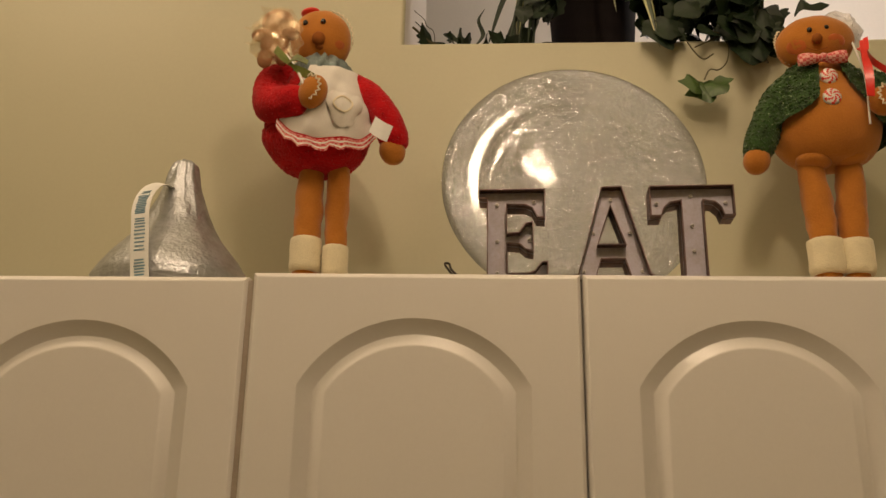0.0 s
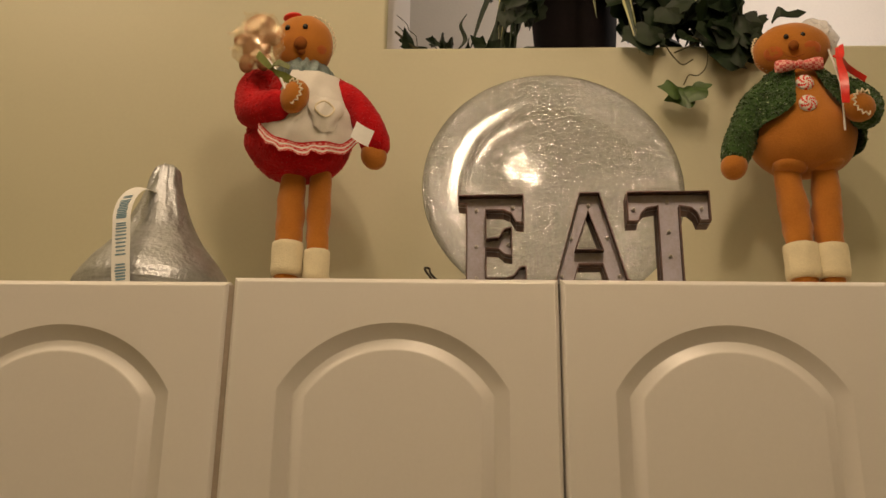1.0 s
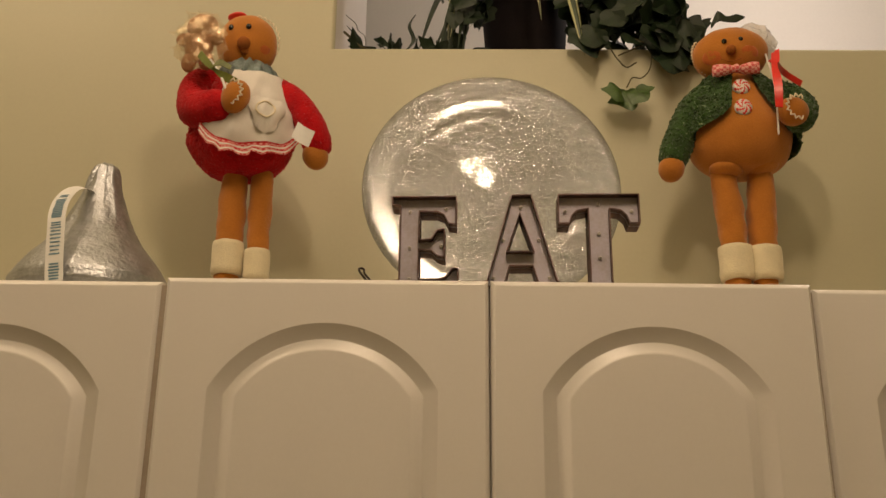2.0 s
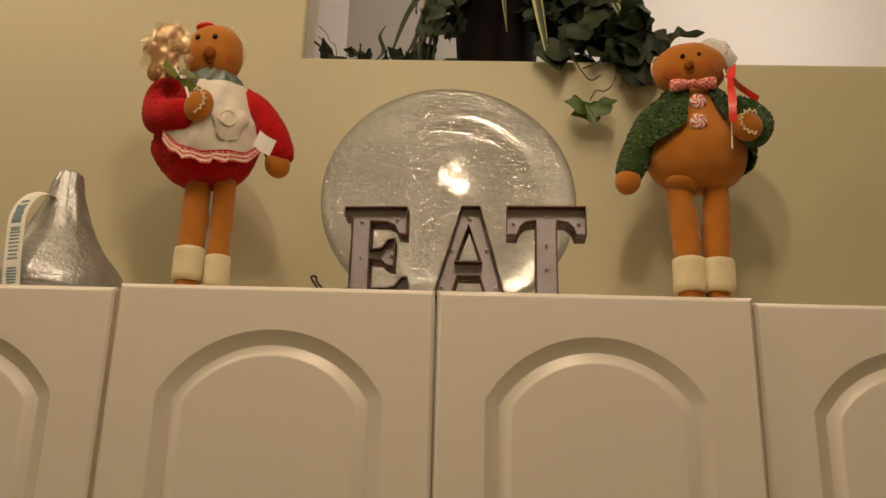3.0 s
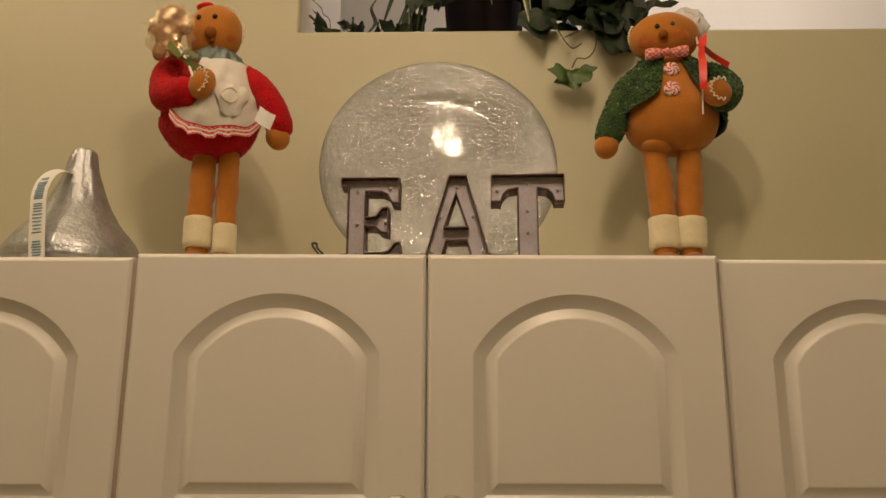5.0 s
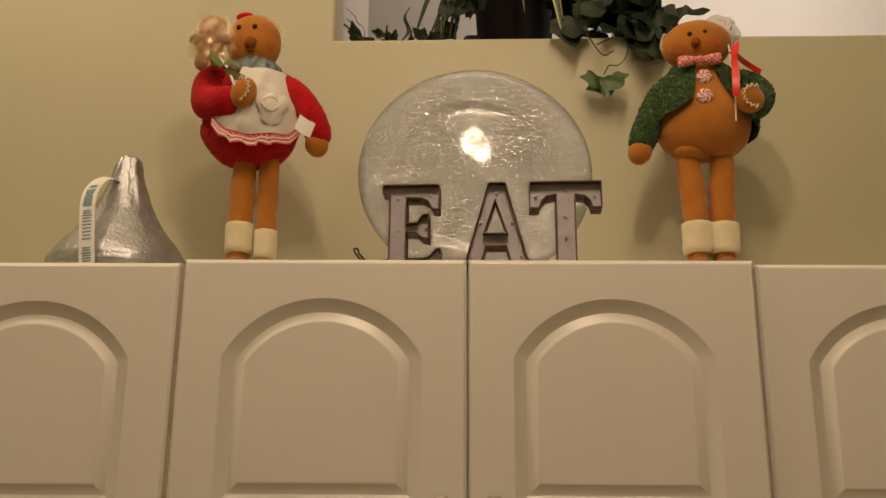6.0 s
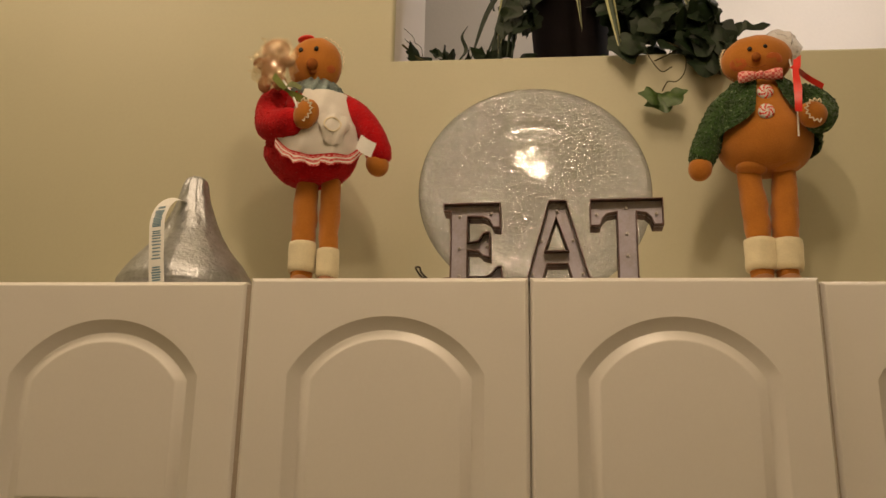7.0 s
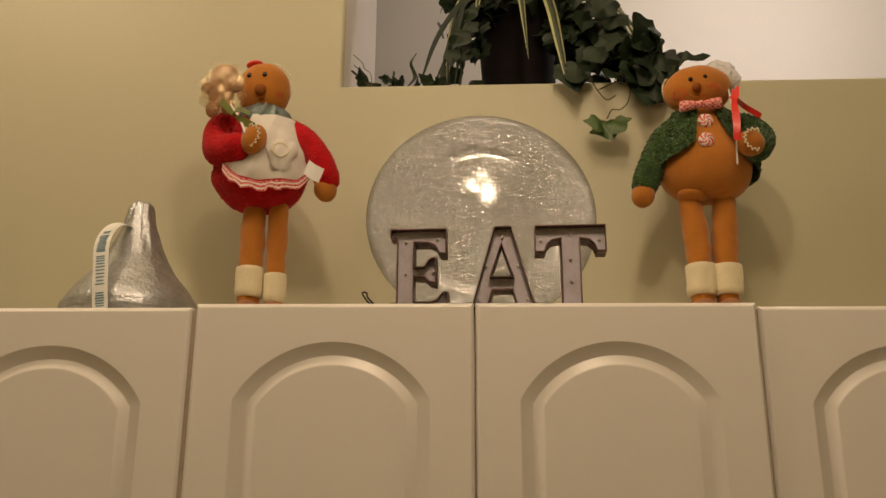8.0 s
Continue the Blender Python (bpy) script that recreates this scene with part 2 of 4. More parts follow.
def tube(bm, pts, radii, mi=0, seg=14, n=5, rounded=True, wob=0.0):
    """A swept limb whose radius follows its points, with rounded ends."""
    path = smooth_path(pts, n)
    rs = [float(np.interp(i / n, range(len(radii)), radii)) for i in range(len(path))]
    if rounded:
        d0, d1 = (path[0] - path[1]).normalized(), (path[-1] - path[-2]).normalized()
        path = [path[0] + d0 * rs[0] * k for k in (0.95, 0.7)] + path + [path[-1] + d1 * rs[-1] * k for k in (0.7, 0.95)]
        rs = [rs[0] * 0.3, rs[0] * 0.75] + rs + [rs[-1] * 0.75, rs[-1] * 0.3]
    rings, up = [], Vector((0.13, 0.9, 0.31)).normalized()
    for i, c in enumerate(path):
        d = (path[min(i + 1, len(path) - 1)] - path[max(i - 1, 0)]).normalized()
        side = d.cross(up).normalized()
        up = side.cross(d).normalized()
        ring = []
        for k in range(seg):
            d2 = math.cos(2 * math.pi * k / seg) * side + math.sin(2 * math.pi * k / seg) * up
            ring.append(c + rs[i] * (1 + (wob * noise.noise(d2 * 1.3 + c * 70) if wob else 0)) * d2)
        rings.append(ring)
    skin(bm, rings, mi, caps=(True, True))
    return path, rs


def ball(bm, c, r, mi=0, seg=20, turn=(0, 0, 0), wob=0.0):
    r = r if isinstance(r, (tuple, list)) else (r, r, r)
    m = pose(*c, *turn)
    rings = []
    for j in range(1, seg // 2):
        th = math.pi * j / (seg // 2)
        ring = []
        for i in range(seg):
            a = 2 * math.pi * i / seg
            d = Vector((math.sin(th) * math.cos(a), math.sin(th) * math.sin(a), math.cos(th)))
            k = 1 + (wob * noise.noise(d * 2.5 + Vector(c) * 9) if wob else 0)
            ring.append(m @ Vector((d.x * r[0] * k, d.y * r[1] * k, d.z * r[2] * k)))
        rings.append(ring)
    skin(bm, rings, mi, caps=(True, True))


def crumple(bm, c, r, mi, rng, sub=3, rough=0.16):
    """A crushed bag: a round form whose corners are pushed in and out."""
    got = bmesh.ops.create_icosphere(bm, subdivisions=sub, radius=1.0)["verts"]
    for v in got:
        d = v.co.normalized()
        k = 1 + 0.22 * noise.noise(d * 2.1 + Vector(c) * 31) + rng.uniform(-rough, rough)
        v.co = Vector(c) + Vector((d.x * r[0], d.y * r[1], d.z * r[2])) * k
    for f in {f for v in got for f in v.link_faces}:
        f.material_index = mi


def strip(bm, pts, width, across, mi=0, thick=0.0006, n=6):
    """A ribbon along the points; across is the way of its width at each point (or one for all)."""
    path = smooth_path(pts, n)
    ac = [Vector(a) for a in across] if isinstance(across[0], (tuple, list, Vector)) else [Vector(across)] * len(pts)
    wd = width if isinstance(width, (tuple, list)) else [width] * len(pts)
    rings = []
    for i, c in enumerate(path):
        k, f = min(int(i / n), len(pts) - 2), i / n - min(int(i / n), len(pts) - 2)
        a = ac[k].lerp(ac[k + 1], f).normalized()
        w = wd[k] * (1 - f) + wd[k + 1] * f
        d = (path[min(i + 1, len(path) - 1)] - path[max(i - 1, 0)]).normalized()
        nn = a.cross(d).normalized() * thick
        rings.append([c - a * w / 2 - nn, c + a * w / 2 - nn, c + a * w / 2 + nn, c - a * w / 2 + nn])
    skin(bm, rings, mi, caps=(True, True))


def tufts(bm, count, size, mi, mi2, share, rng, where):
    """Short curled loops of yarn on the faces for which where(face) holds."""
    faces = [f for f in bm.faces if where(f)]
    if not faces:
        return
    areas = np.array([f.calc_area() for f in faces])
    picks = rng.choices(range(len(faces)), weights=areas.tolist(), k=count)
    spots = []
    for i in picks:
        f = faces[i]
        vs = [v.co for v in f.verts]
        w = [rng.random() + 0.05 for _ in vs]
        spots.append((sum((v * a for v, a in zip(vs, w)), Vector()) / sum(w), f.normal.copy()))
    for p, nn in spots:
        s = size * rng.uniform(0.6, 1.3)
        glint = rng.random() < share
        q = Matrix.Translation(p + nn * s * 0.1) @ Euler((rng.uniform(0, 6), rng.uniform(0, 6), rng.uniform(0, 6))).to_matrix().to_4x4()
        k = (0.35, 0.35, 0.9) if glint else (0.8, 0.6, 1.0)
        v = [bm.verts.new(q @ Vector((x * s * k[0], y * s * k[1], z * s * k[2]))) for x, y, z in ((1, 0, 0), (-1, 0, 0), (0, 1, 0), (0, -1, 0), (0, 0, 1), (0, 0, -1))]
        for a, b, c in ((0, 2, 4), (2, 1, 4), (1, 3, 4), (3, 0, 4), (2, 0, 5), (1, 2, 5), (3, 1, 5), (0, 3, 5)):
            bm.faces.new((v[a], v[b], v[c])).material_index = mi2 if glint else mi


# ---- room ----
TURN_WALL = -1.2
SILL, JAMB = 2.56, -0.078
wall_frame = pose(0, 1.3195, 0, 0, 0, TURN_WALL)


def pierced_wall(name, xs, zs, thick, m, material, kind="structure", label=""):
    """A wall with one opening (the middle cell), whose front edges are rounded."""
    bm = bmesh.new()
    g = {(i, k, j): bm.verts.new((x, y, z)) for i, x in enumerate(xs) for j, z in enumerate(zs) for k, y in enumerate((0, thick))}
    for i in range(3):
        for j in range(3):
            if (i, j) != (1, 1):
                for k in (0, 1):
                    bm.faces.new([g[a] for a in ((i, k, j), (i + 1, k, j), (i + 1, k, j + 1), (i, k, j + 1))])
    for a, b in (((1, 1), (2, 1)), ((2, 1), (2, 2)), ((2, 2), (1, 2)), ((1, 2), (1, 1))):
        bm.faces.new([g[a[0], 0, a[1]], g[b[0], 0, b[1]], g[b[0], 1, b[1]], g[a[0], 1, a[1]]])
    rim = [(0, 0), (1, 0), (2, 0), (3, 0), (3, 1), (3, 2), (3, 3), (2, 3), (1, 3), (0, 3), (0, 2), (0, 1)]
    for a, b in zip(rim, rim[1:] + rim[:1]):
        bm.faces.new([g[a[0], 0, a[1]], g[b[0], 0, b[1]], g[b[0], 1, b[1]], g[a[0], 1, a[1]]])
    edges = [e for e in bm.edges if all(v in (g[1, 0, 1], g[2, 0, 1], g[2, 0, 2], g[1, 0, 2], g[1, 1, 1], g[2, 1, 1], g[2, 1, 2], g[1, 1, 2]) for v in e.verts)
             and abs(e.verts[0].co.y - e.verts[1].co.y) < 1e-6]
    bmesh.ops.bevel(bm, geom=edges, offset=0.010, segments=4, profile=0.5, affect="EDGES")
    bm.normal_update()
    for f in bm.faces:
        c = f.calc_center_median()
        if abs(f.normal.y) < 0.05 and xs[1] - 0.01 < c.x < xs[2] + 0.01 and zs[1] - 0.01 < c.z < zs[2] + 0.01:
            f.material_index = 1
    ob = part(name, bm, [material, M["far_wall"]], None, label, True, 30)
    ob.matrix_world = m
    return tagged(ob, label, "wall", kind=kind)


pierced_wall("wall_north", (-2.6, JAMB, 2.3, 3.2), (0, SILL, 3.45, 4.4), 0.44, wall_frame, M["wall"], label="cream painted kitchen wall with an open plant ledge")


def slab(name, lo, hi, material, label, category):
    bm = bmesh.new()
    box(bm, lo, hi)
    return tagged(part(name, bm, material, None, label, False), label, category, kind="structure")


slab("floor", (-2.8, -3.2, -0.1), (3.4, 4.0, 0), M["floor"], "brown tiled kitchen floor", "floor")
slab("ceiling", (-2.8, -3.2, 4.4), (3.4, 4.0, 4.5), M["ceiling"], "off-white textured ceiling", "ceiling")
slab("wall_west", (-2.75, -3.1, 0), (-2.6, 3.9, 4.4), M["wall"], "cream painted side wall", "wall")
slab("wall_east", (3.2, -3.1, 0), (3.35, 3.9, 4.4), M["wall"], "cream painted side wall", "wall")
slab("wall_south", (-2.6, -3.15, 0), (3.2, -3.0, 4.4), M["wall"], "cream painted wall behind the kitchen", "wall")
slab("trim", (-0.30, 1.775, 0), (-0.112, 2.13, 4.4), M["far_wall"], "white painted corner post beyond the ledge", "trim")
slab("wall_far", (-2.6, 2.7, 0), (3.2, 2.85, 4.4), M["far_wall"], "white textured wall of the next room", "wall")


# ---- upper cabinets ----
TOP, FRONT = 2.09, 1.0


def arch(d, half, radius, zc, zb, n=24):
    """The panel's outline, moved in by d: an arched head on straight sides."""
    a, r = half - d, radius - d
    t = math.asin(a / r)
    head = [(r * math.sin(t - 2 * t * i / n), zc + r * math.cos(t - 2 * t * i / n)) for i in range(n + 1)]
    return head + [(-a, zb + d), (a, zb + d)]


def door_mesh(w, h, rise):
    """A raised-panel door, w wide and h + rise high, its face at y 0 and its foot at z 0, centred on x."""
    bm = bmesh.new()
    top = h + rise
    rect = lambda i, y: [(w / 2 - i, y, top - i * 1.25), (-w / 2 + i, y, top - i * 1.25), (-w / 2 + i, y, i), (w / 2 - i, y, i)]
    vs = skin(bm, [rect(0.0060, 0), rect(0.0046, 0), rect(0.0038, 0.0004), rect(0.0009, 0.0040), rect(0.0002, 0.0056), rect(0, 0.0075), rect(0, 0.019)], caps=(False, True))
    half, radius, zc, zb = 0.118, 0.1345, h - 0.1795, 0.0465
    steps = ((-0.001, 0), (0, 0), (0.0012, 0.0006), (0.0028, 0.0016), (0.0140, 0.0084), (0.0154, 0.0089), (0.0168, 0.0086), (0.0265, 0.0030), (0.0280, 0.0024), (0.0292, 0.0023), (0.0302, 0.0023))
    gv = skin(bm, [[(x, y, z) for x, z in arch(d, half, radius, zc, zb)] for d, y in steps], caps=(False, True))
    ring = lambda r: [bm.edges.get((r[i], r[(i + 1) % len(r)])) for i in range(len(r))]
    bmesh.ops.triangle_fill(bm, edges=ring(vs[0]) + ring(gv[0]), use_beauty=True)
    return mesh_of(bm, "door", M["door"], True, 26)


def knob_bm():
    bm = bmesh.new()
    lathe(bm, [(0, 0.0085), (0.0012, 0.0085), (0.003, 0.0055), (0.012, 0.0052), (0.015, 0.008), (0.018, 0.0135), (0.022, 0.0155), (0.0255, 0.0140), (0.0285, 0.009), (0.030, 0.003)], (0, 0), seg=28)
    bmesh.ops.rotate(bm, verts=bm.verts, matrix=Matrix.Rotation(radians(90), 3, "X"))
    return bm


DOOR_H = 0.333
DOOR_W = 0.341
DOOR_RISE = 0.0038
door_data = door_mesh(DOOR_W, DOOR_H, DOOR_RISE)
knob_data = mesh_of(knob_bm(), "knob", M["nickel"], True, 50)


def cabinet(x0, x1, doors, front, back, label, filler=None, drop=0.0):
    """An upper cabinet unit with its doors; doors: (centre x, knob side)."""
    ob = empty("upper_cabinet", ((x0 + x1) / 2, back, TOP - DOOR_H), label, "cabinet", "upper cabinets along the wall")
    bm = bmesh.new()
    box(bm, (x0, front + 0.0205, TOP - DOOR_H), (x1, back, TOP - 0.001))
    bmesh.ops.bevel(bm, geom=bm.edges[:], offset=0.0012, segments=1, affect="EDGES")
    body = part("body", bm, M["box"], ob, "", False)
    body.matrix_parent_inverse = pose(*ob.location).inverted()
    if filler:
        bm = bmesh.new()
        box(bm, (filler[0], front + 0.0035, TOP - DOOR_H), (filler[1], front + 0.0195, TOP - 0.003))
        strip_ob = part("filler_strip", bm, M["filler"], ob, "tan filler strip", False)
        strip_ob.matrix_parent_inverse = pose(*ob.location).inverted()
    for cx, side in doors:
        dr = new("door", door_data)
        dr.parent = ob
        dr.location = Vector((cx, front, TOP - DOOR_H - drop)) - ob.location
        kb = new("knob", knob_data)
        kb.parent = dr
        kb.location = (side * (DOOR_W / 2 - 0.0285), 0, 0.046)
        tagged(kb, "round brushed nickel knob")
    return ob


cabinet(-0.560, -0.2045, [(-0.3785, -1)], 1.008, 1.328, "white arched-panel cabinet door beside the double unit", (-0.2085, -0.2020), 0.0025)
cabinet(-0.2035, 0.4835, [(-0.0310, 1), (0.3117, -1)], FRONT, 1.3095, "white double cabinet with two arched raised-panel doors")
cabinet(0.4845, 0.842, [(0.6572, 1)], 1.009, 1.3025, "white arched-panel cabinet unit under the bare wall", (0.4845, 0.4862), 0.0025)


# ---- things on the cabinets ----
def plate():
    """A large round charger of hammered glass, leaning back on a wire easel."""
    ob = empty("display_plate", (0.152, 1.137, 2.0955), "large round hammered clear-silver glass charger plate standing on a wire easel", "plate")
    face = [(0.0008, 0.0005), (0.00075, 0.020), (0.0006, 0.040), (0.0004, 0.060), (0.0002, 0.080), (0.00008, 0.094), (0.00012, 0.102), (0.0005, 0.1065), (0.0014, 0.1100), (0.0024, 0.1135), (0.0029, 0.1175), (0.0033, 0.1240), (0.0041, 0.1320), (0.0053, 0.1420), (0.0067, 0.1530), (0.0079, 0.1617)]
    prof = face + [(0.0058, 0.1635)] + [(z - 0.0048, r) for z, r in reversed(face)]
    bm = bmesh.new()
    lathe(bm, prof, (0, 0), seg=112, caps=(True, True))
    disc = part("dish", bm, M["glass"], ob, "", True, 60)
    disc.matrix_local = pose(0, 0.0, 0, LEAN_PLATE, 0, 0) @ pose(0, 0, 0.1635, 90, 0, 0)
    disc.visible_shadow = False
    return ob


LEAN_PLATE = -5.0
plate()


def easel():
    """A bent black wire stand; its curled foot shows beside the letters."""
    ob = empty("plate_easel", (0.16, 1.18, TOP), "black bent-wire plate easel with curled feet on the cabinet", "plate stand")
    for s in (-1, 1):
        bm = bmesh.new()
        tube(bm, [(s * 0.025, -0.008, 0.040), (s * 0.025, -0.012, 0.022), (s * 0.025, -0.030, 0.0155), (s * 0.025, -0.062, 0.0150), (s * 0.025, -0.064, 0.022)], [0.0013] * 5, seg=8)
        part("hook", bm, M["wire"], ob)
        bm = bmesh.new()
        foot = [(s * 0.025, -0.022, 0.0165), (s * 0.05, -0.07, 0.0040), (s * 0.10, -0.105, 0.0075), (s * 0.128, -0.122, 0.0085), (s * 0.150, -0.134, 0.013), (s * 0.159, -0.132, 0.022), (s * 0.163, -0.128, 0.030),
                (s * 0.158, -0.124, 0.031), (s * 0.156, -0.127, 0.024), (s * 0.145, -0.130, 0.012)]
        if s > 0:
            foot = foot[:3]
        tube(bm, foot, [0.0013] * len(foot), seg=8)
        part("foot", bm, M["wire"], ob)
    bm = bmesh.new()
    tube(bm, [(-0.025, -0.012, 0.022), (0, -0.0115, 0.022), (0.025, -0.012, 0.022)], [0.0013] * 3, seg=8)
    part("crossbar", bm, M["wire"], ob)
    return ob


easel()


def letter(char, x, y, outlines, sockets, turn):
    """A hollow tin letter: a rim of metal strip round a sunken face with bulb sockets. outlines: closed polygons, the first the outer one."""
    ob = empty("tin_letter", (x, y, TOP), "rusty zinc marquee letter " + char + " with bulb sockets", "letter", "letters spelling EAT")
    ob.rotation_euler = (0, 0, radians(turn))
    deep, wall = 0.030, 0.0011
    bm = bmesh.new()
    for loop in outlines:
        n = len(loop)
        p = [Vector((a, 0, b)) for a, b in loop]
        inner = []
        for i in range(n):
            e0, e1 = (p[i] - p[i - 1]).normalized(), (p[(i + 1) % n] - p[i]).normalized()
            n0, n1 = Vector((-e0.z, 0, e0.x)), Vector((-e1.z, 0, e1.x))
            nn = (n0 + n1) / max(0.35, 1 + n0.dot(n1))
            inner.append(p[i] + nn * wall)
        rings = [[q + Vector((0, deep, 0)) for q in p], [q.copy() for q in p], inner, [q + Vector((0, deep, 0)) for q in inner]]
        skin(bm, rings)
    rim = part("rim", bm, M["rust"], ob, "thin dark rusted metal rim", False)
    bm = bmesh.new()
    edges = []
    for loop in outlines:
        vs = [bm.verts.new((a, 0.010, b)) for a, b in loop]
        edges += [bm.edges.new((vs[i], vs[(i + 1) % len(vs)])) for i in range(len(vs))]
    bmesh.ops.triangle_fill(bm, edges=edges, use_beauty=True)
    got = bmesh.ops.extrude_face_region(bm, geom=bm.faces[:])
    bmesh.ops.translate(bm, verts=[v for v in got["geom"] if isinstance(v, bmesh.types.BMVert)], vec=(0, 0.002, 0))
    part("face", bm, M["tin"], ob, "grey-violet weathered zinc face", False)
    for sx, sz in sockets:
        bm = bmesh.new()
        lathe(bm, [(0, 0.0019), (0.0006, 0.0022), (0.002, 0.0020), (0.0022, 0.0012), (0.0006, 0.0010)], (0, 0), seg=12)
        bmesh.ops.rotate(bm, verts=bm.verts, matrix=Matrix.Rotation(radians(90), 3, "X"))
        bmesh.ops.translate(bm, verts=bm.verts, vec=(sx, 0.0098, sz))
        part("socket", bm, M["socket"], ob)
    return ob


H = 0.1055
E_SHAPE = [(0, 0), (0.074, 0), (0.074, 0.023), (0.067, 0.022), (0.060, 0.0125), (0.052, 0.010), (0.031, 0.010), (0.031, 0.043), (0.044, 0.042), (0.050, 0.036), (0.059, 0.034),
           (0.059, 0.068), (0.050, 0.066), (0.044, 0.056), (0.031, 0.055), (0.031, 0.0875), (0.050, 0.087), (0.058, 0.083), (0.063, 0.073), (0.072, 0.072), (0.072, H), (0, H), (0, 0.0955), (0.009, 0.0945), (0.009, 0.009), (0, 0.008)]
A_SHAPE = [(0, 0), (0.022, 0), (0.029, 0.023), (0.0535, 0.023), (0.060, 0), (0.083, 0), (0.083, 0.006), (0.080, 0.007), (0.0535, H), (0.0315, H), (0.004, 0.007), (0, 0.006)]
A_HOLE = [(0.0405, 0.083), (0.0545, 0.040), (0.0265, 0.040)]
T_SHAPE = [(0.031, 0), (0.058, 0), (0.0565, 0.006), (0.0565, 0.088), (0.068, 0.086), (0.074, 0.080), (0.077, 0.071), (0.089, 0.071), (0.089, H), (0, H), (0, 0.071), (0.012, 0.071), (0.015, 0.080), (0.021, 0.086), (0.0325, 0.088), (0.0325, 0.006)]
letter("E", 0.0335, 1.021, [E_SHAPE], [(0.020, 0.090), (0.020, 0.048), (0.020, 0.012), (0.060, 0.093), (0.055, 0.050), (0.060, 0.006)], -3)
letter("A", 0.1340, 1.0125, [A_SHAPE, A_HOLE], [(0.042, 0.093), (0.022, 0.055), (0.061, 0.055), (0.011, 0.012), (0.072, 0.012)], -3)
letter("T", 0.2165, 1.008, [T_SHAPE], [(0.0445, 0.096), (0.0445, 0.062), (0.0445, 0.034), (0.008, 0.088), (0.081, 0.088)], -3)


def chocolate_drop():
    """A giant foil-coloured drop with a paper plume."""
    ob = empty("foil_drop", (-0.327, 1.125, TOP), "giant silver foil chocolate drop with a printed paper plume", "decoration")
    bm = bmesh.new()
    prof = [(0.0, 0.080), (0.003, 0.092), (0.012, 0.0985), (0.026, 0.0965), (0.038, 0.0895), (0.052, 0.0795), (0.066, 0.0680), (0.082, 0.0550), (0.098, 0.0435), (0.114, 0.0350), (0.130, 0.0280),
            (0.146, 0.0228), (0.160, 0.0190), (0.171, 0.0165), (0.178, 0.0140), (0.1825, 0.0095), (0.1845, 0.004)]
    prof = [(z, r * (0.95 if z < 0.1 else 1)) for z, r in prof]
    fine = []
    for (z0, r0), (z1, r1) in zip(prof, prof[1:]):
        fine += [(z0 + (z1 - z0) * k / 4, r0 + (r1 - r0) * k / 4) for k in range(4)]
    fine.append(prof[-1])
    rings = []
    for z, r in fine:
        ring = []
        for i in range(72):
            a = 2 * math.pi * i / 72
            d = Vector((math.cos(a), math.sin(a), 0))
            k = r + 0.0016 * noise.noise(Vector((d.x * 3, d.y * 3, z * 45))) + 0.0011 * noise.noise(Vector((d.x * 9, d.y * 9, z * 30)))
            k += 0.0012 * max(0, z - 0.10) / 0.08 * math.sin(a * 7)
            ring.append((d.x * k, d.y * k, z))
        rings.append(ring)
    skin(bm, rings, caps=(True, True))
    part("drop", bm, M["foil"], ob, "", True, 70)
    # the plume: a paper strip that leaves the neck, bends over and hangs down the front
    bm = bmesh.new()
    pts = [(-0.002, -0.008, 0.138), (-0.010, -0.030, 0.140), (-0.017, -0.050, 0.131), (-0.0205, -0.066, 0.113), (-0.0195, -0.078, 0.092), (-0.015, -0.086, 0.070), (-0.008, -0.096, 0.032), (-0.003, -0.100, 0.003)]
    ac = [(0.75, -0.35, -0.55), (0.85, -0.3, -0.35), (0.95, -0.25, -0.1), (1, -0.2, 0), (1, -0.2, 0.02), (1, -0.22, 0.1), (1, -0.22, 0.1), (1, -0.22, 0.1)]
    strip(bm, pts, [0.017, 0.019, 0.021, 0.022, 0.022, 0.022, 0.022, 0.022], ac, thick=0.0003, n=8)
    plume = part("plume", bm, M["paper"], ob, "white paper strip with blue printing", True)
    # unreadable printing: bars along the strip
    path = smooth_path(pts, 8)
    rng = random.Random(4)
    for i in range(22, len(path) - 1):
        if i in (36, 37) or rng.random() < 0.08:
            continue
        c = path[i]
        a = Vector((1, -0.2, 0.05)).normalized()
        d = (path[i + 1] - path[i - 1]).normalized()
        nn = a.cross(d).normalized()
        if nn.y > 0:
            nn = -nn
        bm = bmesh.new()
        w, h = rng.uniform(0.0100, 0.0135), 0.0009
        skin(bm, [[c + nn * 0.0006 + a * sx * w / 2 + d * sz * h for sx, sz in ((-1, -1), (1, -1), (1, 1), (-1, 1))], [c + nn * 0.0008 + a * sx * w / 2 + d * sz * h for sx, sz in ((-1, -1), (1, -1), (1, 1), (-1, 1))]], caps=(True, True))
        part("print_bar", bm, M["ink"], plume, "", False)
    return ob


chocolate_drop()


# ---- plush dolls: each one mesh ----
def bulb_body(z, prof):
    zs, rs = [p[0] for p in prof], [p[1] for p in prof]
    return float(np.interp(z, zs, rs))


def dense(prof, n=4):
    """Smooth a (z, r) profile."""
    return [(p.x, p.y) for p in smooth_path([(a, b, 0) for a, b in prof], n)]


